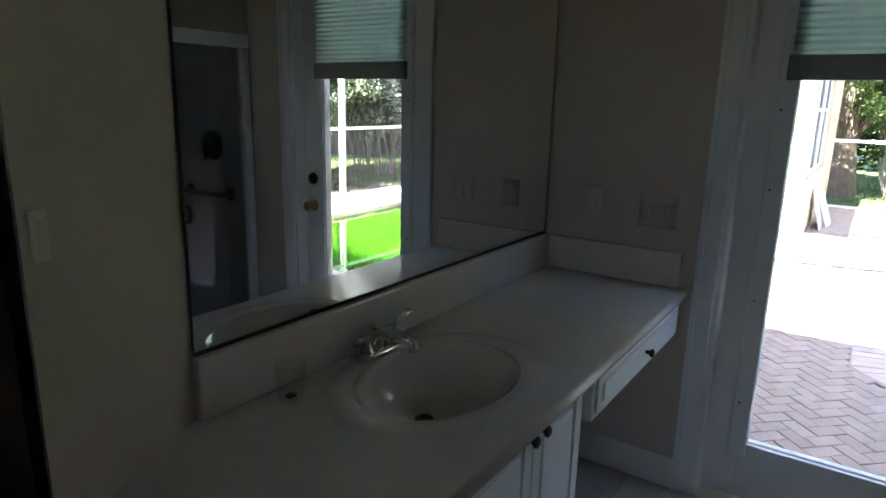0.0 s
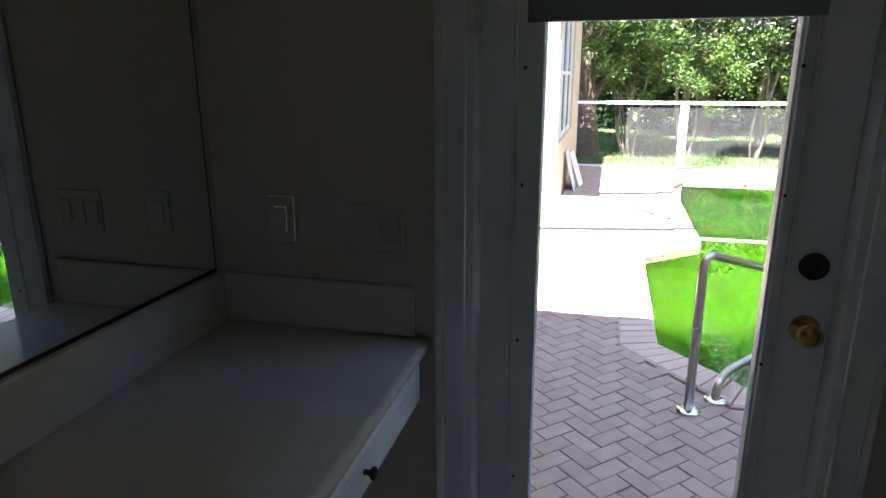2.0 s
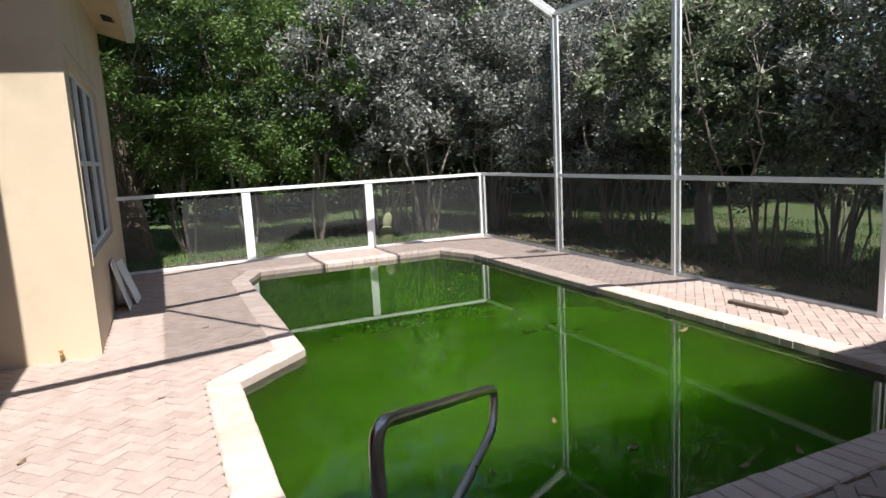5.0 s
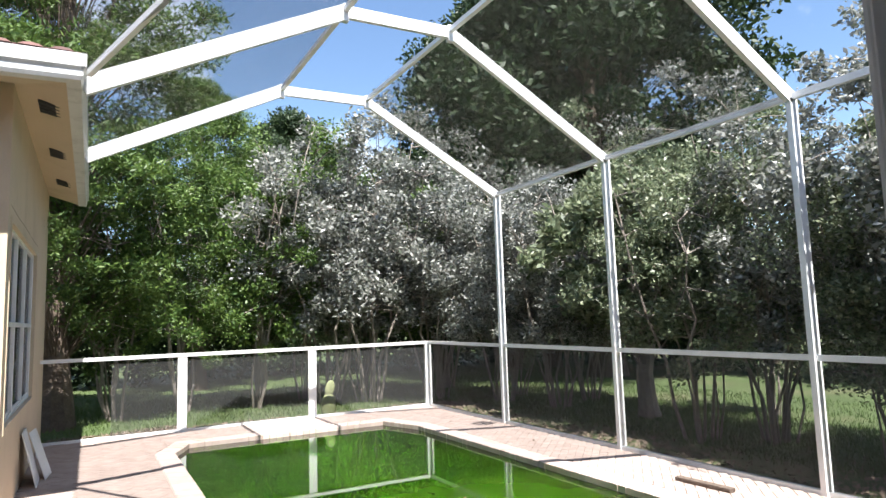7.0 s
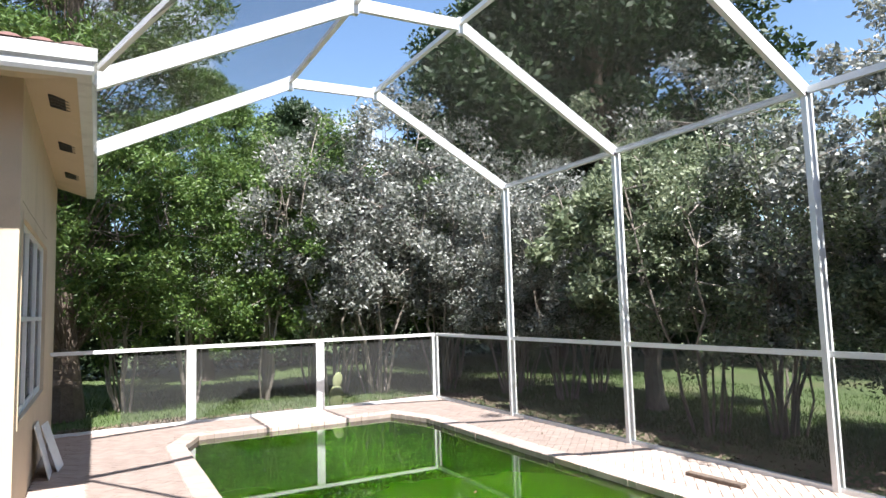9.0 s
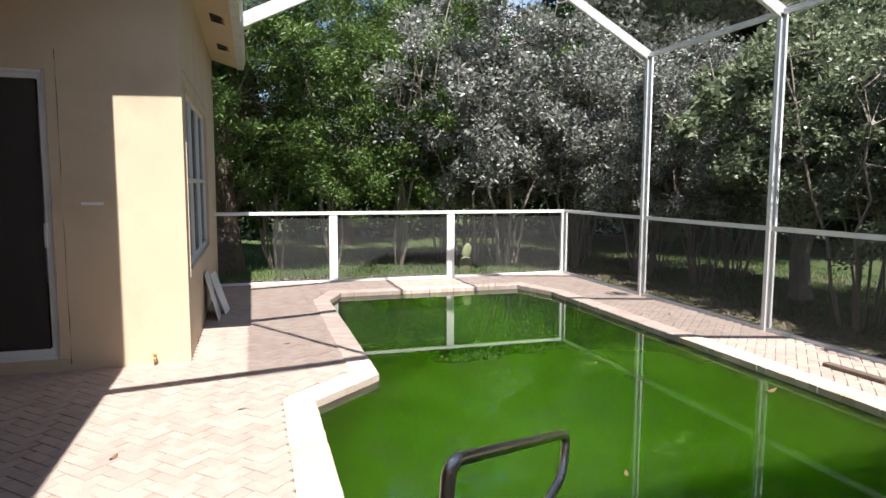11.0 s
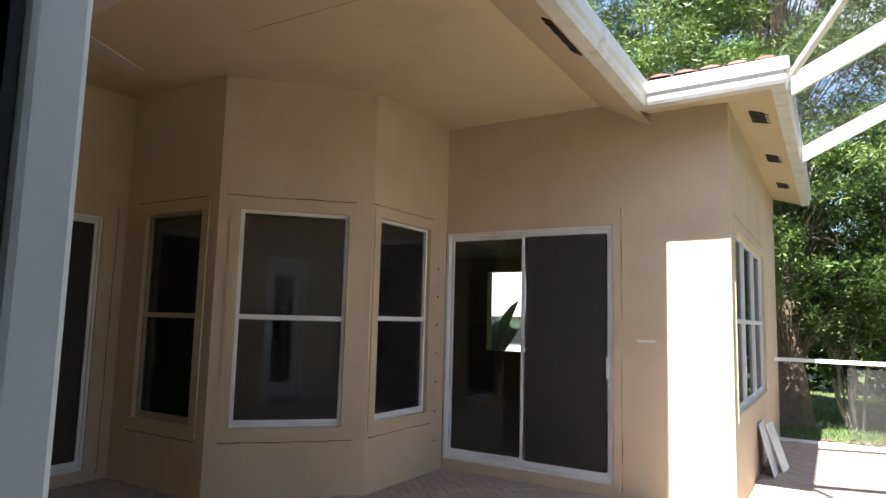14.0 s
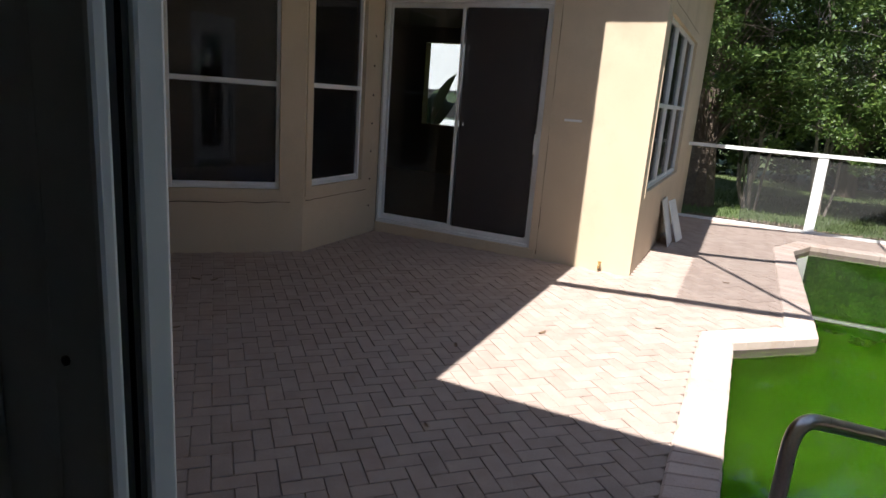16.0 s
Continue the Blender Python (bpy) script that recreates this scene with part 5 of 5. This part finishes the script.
for p in ((-3.64, 2.96, -1.9, 3.01), (-1.9, 3.01, -1.78, 3.12)):
    cm = Matrix(((1, 0, 0, 0), (0, 0, 1, 0), (0, 1, 0, CEIL + 0.0005), (0, 0, 0, 1)))
    crack("crack_ceiling", cm, *p, label="thin dark crack in the lanai ceiling")

# fallen leaves on the deck and the water
LEAF_DRY = material("dry_leaf", (0.10, 0.06, 0.035), (0.22, 0.14, 0.08), 0.8, 20, 90, 0.2, 0.001)
def fallen_leaf(x, y, z, a, s, label):
    bm = bmesh.new()
    prof = [(-1, 0.0), (-0.5, 0.28), (0.1, 0.34), (0.6, 0.2), (1, 0.0)]
    up = [bm.verts.new((u * s, v * s, 0.003 + 0.25 * s * abs(u) ** 2)) for u, v in prof]
    dn = [bm.verts.new((u * s, -v * s, 0.003 + 0.2 * s * abs(u) ** 2)) for u, v in prof[1:-1]]
    mid = [bm.verts.new((u * s, 0, 0.001)) for u, v in prof[1:-1]]
    seq = [up[0], *mid, up[-1]]
    for k in range(4):
        for side in (up, [up[0], *dn, up[-1]]):
            f = [seq[k], seq[k + 1], side[k + 1], side[k]]
            f = list(dict.fromkeys(f))
            if len(f) > 2:
                bm.faces.new(f)
    o = part("fallen_leaf", bm, LEAF_DRY)
    o.matrix_world = pose(x, y, z, 0, 0, a)
    return tagged(o, label, "leaf", "fallen leaves")


for x, y, a, s in ((-2.05, 4.01, 30, 0.05), (-0.90, 3.77, 70, 0.045), (-3.57, 3.21, 10, 0.05), (-3.45, 3.28, 80, 0.04), (-1.3, 3.2, 120, 0.04), (-2.9, 2.4, 50, 0.04), (0.2, 6.2, 20, 0.04), (4.8, 6.4, 60, 0.04), (-0.2, 4.4, 15, 0.03), (-1.0, 2.2, 140, 0.03)):
    fallen_leaf(x, y, 0.001, a, s, "small curled brown leaf on the pavers")
for x, y, a, s in ((3.83, 3.8, 10, 0.08), (1.9, 2.85, 60, 0.04), (2.07, 2.37, 20, 0.05), (1.3, 2.5, 80, 0.03), (2.9, 4.9, 40, 0.035), (1.6, 5.5, 70, 0.03), (0.55, 2.25, 30, 0.04), (2.4, 1.95, 10, 0.05), (2.75, 1.92, 50, 0.05)):
    fallen_leaf(x, y, -0.054, a, s, "brown leaf floating on the green water")

# neighbour's house and a leafy plant, through the far window of the room
nh = thing("neighbour_house", "distant white house with a grey roof beyond the lawn", "house")
part("wall", boxed(-16, -5.2, 17.5, 25, -0.3, 4.2), WHITE, nh)
rf = bmesh.new()
for ps in (((-16.5, 17.0, 4.1), (-4.7, 17.0, 4.1), (-4.7, 21.2, 6.0), (-16.5, 21.2, 6.0)), ((-16.5, 25.5, 4.1), (-4.7, 25.5, 4.1), (-4.7, 21.2, 6.0), (-16.5, 21.2, 6.0))):
    rf.faces.new([rf.verts.new(p) for p in ps])
part("roof", rf, CONCRETE, nh)
part("window", boxed(-9.2, -7.2, 17.46, 17.52, 0.9, 1.7), BLACK, nh)
big = thing("broad_leaf_plant", "dark broad-leaved plant outside a window", "plant", at=pose(-5.88, 11.6, -0.15))
rnd = random.Random(8)
for k in range(7):
    bm = bmesh.new()
    a, r = rnd.uniform(0, 6.28), rnd.uniform(0.5, 0.9)
    hh = rnd.uniform(1.9, 2.65)
    pts = [Vector((math.cos(a) * r * t * t, math.sin(a) * r * t * t, hh * (t * 1.25 - 0.35 * t ** 3))) for t in [j / 8 for j in range(9)]]
    sd = Vector((-math.sin(a), math.cos(a), 0))
    wd = [0.012, 0.012, 0.012, 0.03, 0.14, 0.22, 0.23, 0.15, 0.01]
    rr = [[bm.verts.new(p + sd * w * s + Vector((0, 0, -abs(s) * w * 0.3))) for s in (-1, 0, 1)] for p, w in zip(pts, wd)]
    for r0, r1 in zip(rr, rr[1:]):
        for j in range(2):
            bm.faces.new((r0[j], r0[j + 1], r1[j + 1], r1[j]))
    part("leaf", bm, LEAF_DARK, big)

PALE_PAD = material("pale_cactus", (0.20, 0.24, 0.10), (0.36, 0.37, 0.20), 0.7, 8, 60, 0.3, 0.004)
# cactus-like pale plant behind the far screen
sp = thing("prickly_pear", "small pale green prickly pear behind the far fence", "plant", at=pose(3.62, 10.75, -0.12))
for k, (x, z, s, a) in enumerate(((0, 0.20, 0.20, 4), (0.03, 0.50, 0.13, 14))):
    bm = bmesh.new()
    bmesh.ops.create_uvsphere(bm, u_segments=14, v_segments=9, radius=s, matrix=pose(x, 0, z, 0, a, 0) @ Matrix.Diagonal((0.7, 0.22, 1.1, 1)))
    part("pad", bm, PALE_PAD, sp, "", True)

# ---- loose ground cover ----
def cover(name, count, size, mat, label, category, areas, seed, upright):
    rnd = random.Random(seed)
    quads = []
    for _ in range(count):
        x0, x1, y0, y1 = rnd.choice(areas)
        x, y = rnd.uniform(x0, x1), rnd.uniform(y0, y1)
        p = Vector((x, y, ground_z(x, y) + 0.004))
        s = size * rnd.uniform(0.6, 1.4)
        if upright:
            a = Vector((rnd.gauss(0, 0.35), rnd.gauss(0, 0.35), 1)).normalized()
            d = Vector((rnd.gauss(0, 1), rnd.gauss(0, 1), 0)).normalized() * s * 0.09
            quads.append((p - d, p + d, p + a * s * 0.6 + d * 0.7, p + a * s))
        else:
            a = Vector((rnd.gauss(0, 1), rnd.gauss(0, 1), rnd.uniform(0, 0.5))).normalized() * s
            d = Vector((-a.y, a.x, rnd.uniform(0, 0.02))) * 0.4
            quads.append((p, p + a * 0.5 + d, p + a, p + a * 0.5 - d))
    o = new(name, leaf_mesh(name, quads, mat))
    return tagged(o, label, category, "", "stuff")


cover("grass", 60000, 0.065, GRASS_M, "short sunlit lawn grass beyond the screen", "grass", [(6.4, 12, -1, 13), (-2, 12, 11.2, 17), (-2, 12, 11.4, 22), (6.6, 9.5, 2, 11)], 21, True)
cover("leaf_litter", 20000, 0.055, LITTER_M, "brown leaf litter along the foot of the hedge", "leaf litter", [(5.40, 6.3, 0, 11.5), (-0.6, 6.2, 10.28, 11.3), (-0.6, 2.2, 10.28, 10.9), (-0.6, 1.3, 10.4, 11.6), (-0.6, 1.3, 10.4, 11.6), (5.4, 7.5, 2, 12)], 22, False)

# ---- roof tiles along the wing eave ----
def barrel_row(name, x0, x1, y, z, dy, dz, parent):
    bm = bmesh.new()
    n = int((x1 - x0) / 0.17)
    for row in range(5):
        for k in range(n):
            cx = x0 + (k + 0.5) * (x1 - x0) / n
            a = Vector((cx, y + dy * 0.34 * row, z + dz * 0.34 * row))
            b = a + Vector((0, dy * 0.38, dz * 0.38))
            r0 = []
            for p, r in ((a, 0.10), (b, 0.085)):
                r0.append([bm.verts.new(p + Vector((r * math.cos(t), 0, r * 0.55 * math.sin(t)))) for t in [math.pi * j / 6 for j in range(7)]])
            for j in range(6):
                bm.faces.new((r0[0][j], r0[0][j + 1], r0[1][j + 1], r0[1][j]))
            bm.faces.new(r0[0])
    bmesh.ops.recalc_face_normals(bm, faces=bm.faces[:])
    o = part(name, bm, ROOF_TILE, parent, "", True)
    return tagged(o, "barrel clay tiles at the eave", "", "", "stuff")


roof_w = bpy.data.objects["roof_wing"]
barrel_row("barrel_tiles", LX + 0.02, WX - 0.03, WY + 0.03, RZ + 0.03, 0.95, 0.32, roof_w)

# ---- floor tiles, coping and pavers ----
def piece_mesh(name, corners, z0, z1, mat, ch=0.004):
    """A flat-topped piece over four corners (counter-clockwise), with a chamfered upper edge."""
    c = sum((Vector((*p, 0)) for p in corners), Vector()) / len(corners)
    top, mid, low = [], [], []
    for p in corners:
        v = Vector((*p, 0))
        d = (c - v).normalized() * ch * 1.4
        top.append((v.x + d.x, v.y + d.y, z1))
        mid.append((v.x, v.y, z1 - ch))
        low.append((v.x, v.y, z0))
    n = len(corners)
    vs = top + mid + low
    fs = [tuple(range(n))]
    for k in range(n):
        j = (k + 1) % n
        fs.append((n + k, n + j, j, k))
        fs.append((2 * n + k, 2 * n + j, n + j, n + k))
    return vs, fs


def as_object(name, vs, fs, mat, parent):
    me = bpy.data.meshes.new(name)
    me.from_pydata(vs, [], fs)
    me.materials.append(mat)
    o = new(name, me)
    o.parent = parent
    return o


floor_ob = bpy.data.objects["floor"]
tvs, tfs = piece_mesh("tile", [(-0.149, -0.149), (0.149, -0.149), (0.149, 0.149), (-0.149, 0.149)], -0.01, 0.0, TILE, 0.002)
tme = bpy.data.meshes.new("tile")
tme.from_pydata(tvs, [], tfs)
tme.materials.append(TILE)
for i in range(-4, 4):
    for j in range(-9, 0):
        o = new("tile", tme)
        o.parent = floor_ob
        o.location = (0.15 + 0.304 * i, 0.05 + 0.304 * j, FLOOR_IN)

rnd = random.Random(31)
inner, outer = offset_poly(POOL, -0.004), offset_poly(POOL, 0.228)
for k in range(len(POOL)):
    a0, a1, b0, b1 = Vector(inner[k]), Vector(inner[(k + 1) % len(POOL)]), Vector(outer[k]), Vector(outer[(k + 1) % len(POOL)])
    n = max(2, round((b1 - b0).length / 0.108))
    for i in range(n):
        g = 0.004
        t0, t1 = (i + g / 0.1 * 0.4) / n, (i + 1 - g / 0.1 * 0.4) / n
        q = [a0.lerp(a1, t0), b0.lerp(b1, t0), b0.lerp(b1, t1), a0.lerp(a1, t1)]
        q = [tuple(p + Vector((rnd.uniform(-1, 1), rnd.uniform(-1, 1))) * 0.003) for p in q]
        area = sum(q[j][0] * q[(j + 1) % 4][1] - q[(j + 1) % 4][0] * q[j][1] for j in range(4))
        if area < 0:
            q = q[::-1]
        vs, fs = piece_mesh("coping_brick", q, -0.06, 0.012 + rnd.uniform(-0.002, 0.002), COPING, 0.010)
        as_object("coping_brick", vs, fs, COPING, pool)

# herringbone pavers laid at 45 degrees
W = 0.087
BAY_OUT = [(-7.0, 0.14), (5.26, 0.14), (5.26, FENCE_Y - 0.05), (-0.64, FENCE_Y - 0.05), (-0.64, 5.79), (-3.52, 5.79), (-3.52, 4.49), (-4.48, 3.49), (-5.82, 3.49), (-5.82, 0.14)]
cs = math.sqrt(0.5)
joined_v, joined_f = [], []
near = 0
for a in range(-165, 165):
    for b in range(-165, 165):
        r = (a - b) % 4
        if r == 0:
            c0, c1 = (a, b), (a + 2, b + 1)
        elif r == 3:
            c0, c1 = (a, b), (a + 1, b + 2)
        else:
            continue
        um, vm = (c0[0] + c1[0]) / 2 * W, (c0[1] + c1[1]) / 2 * W
        xm, ym = (um - vm) * cs, (um + vm) * cs + 4.0
        if not (-5.9 < xm < 5.4 and 0.1 < ym < 10.2) or not inside(BAY_OUT, xm, ym) or inside(COPE_OUT, xm, ym):
            continue
        g = 0.002
        q = []
        for u, v in ((c0[0] * W + g, c0[1] * W + g), (c1[0] * W - g, c0[1] * W + g), (c1[0] * W - g, c1[1] * W - g), (c0[0] * W + g, c1[1] * W - g)):
            x, y = (u - v) * cs, (u + v) * cs + 4.0
            q.append((x, y))
        q = [(min(max(x, -5.82 if y < 3.49 else -9), 5.27), max(y, 0.13)) for x, y in q]
        top = rnd.uniform(-0.0025, 0.0015)
        vs, fs = piece_mesh("paver", q, -0.03, top, PAVER, 0.003)
        if -1.35 < xm < 0.2 and 0.9 < ym < 4.4 and near < 300:
            near += 1
            as_object("paver", vs, fs, PAVER, patio)
        else:
            o = len(joined_v)
            joined_v += vs
            joined_f += [tuple(i + o for i in f) for f in fs]
o = as_object("pavers", joined_v, joined_f, PAVER, patio)
tagged(o, "pinkish herringbone pavers", "", "", "stuff")
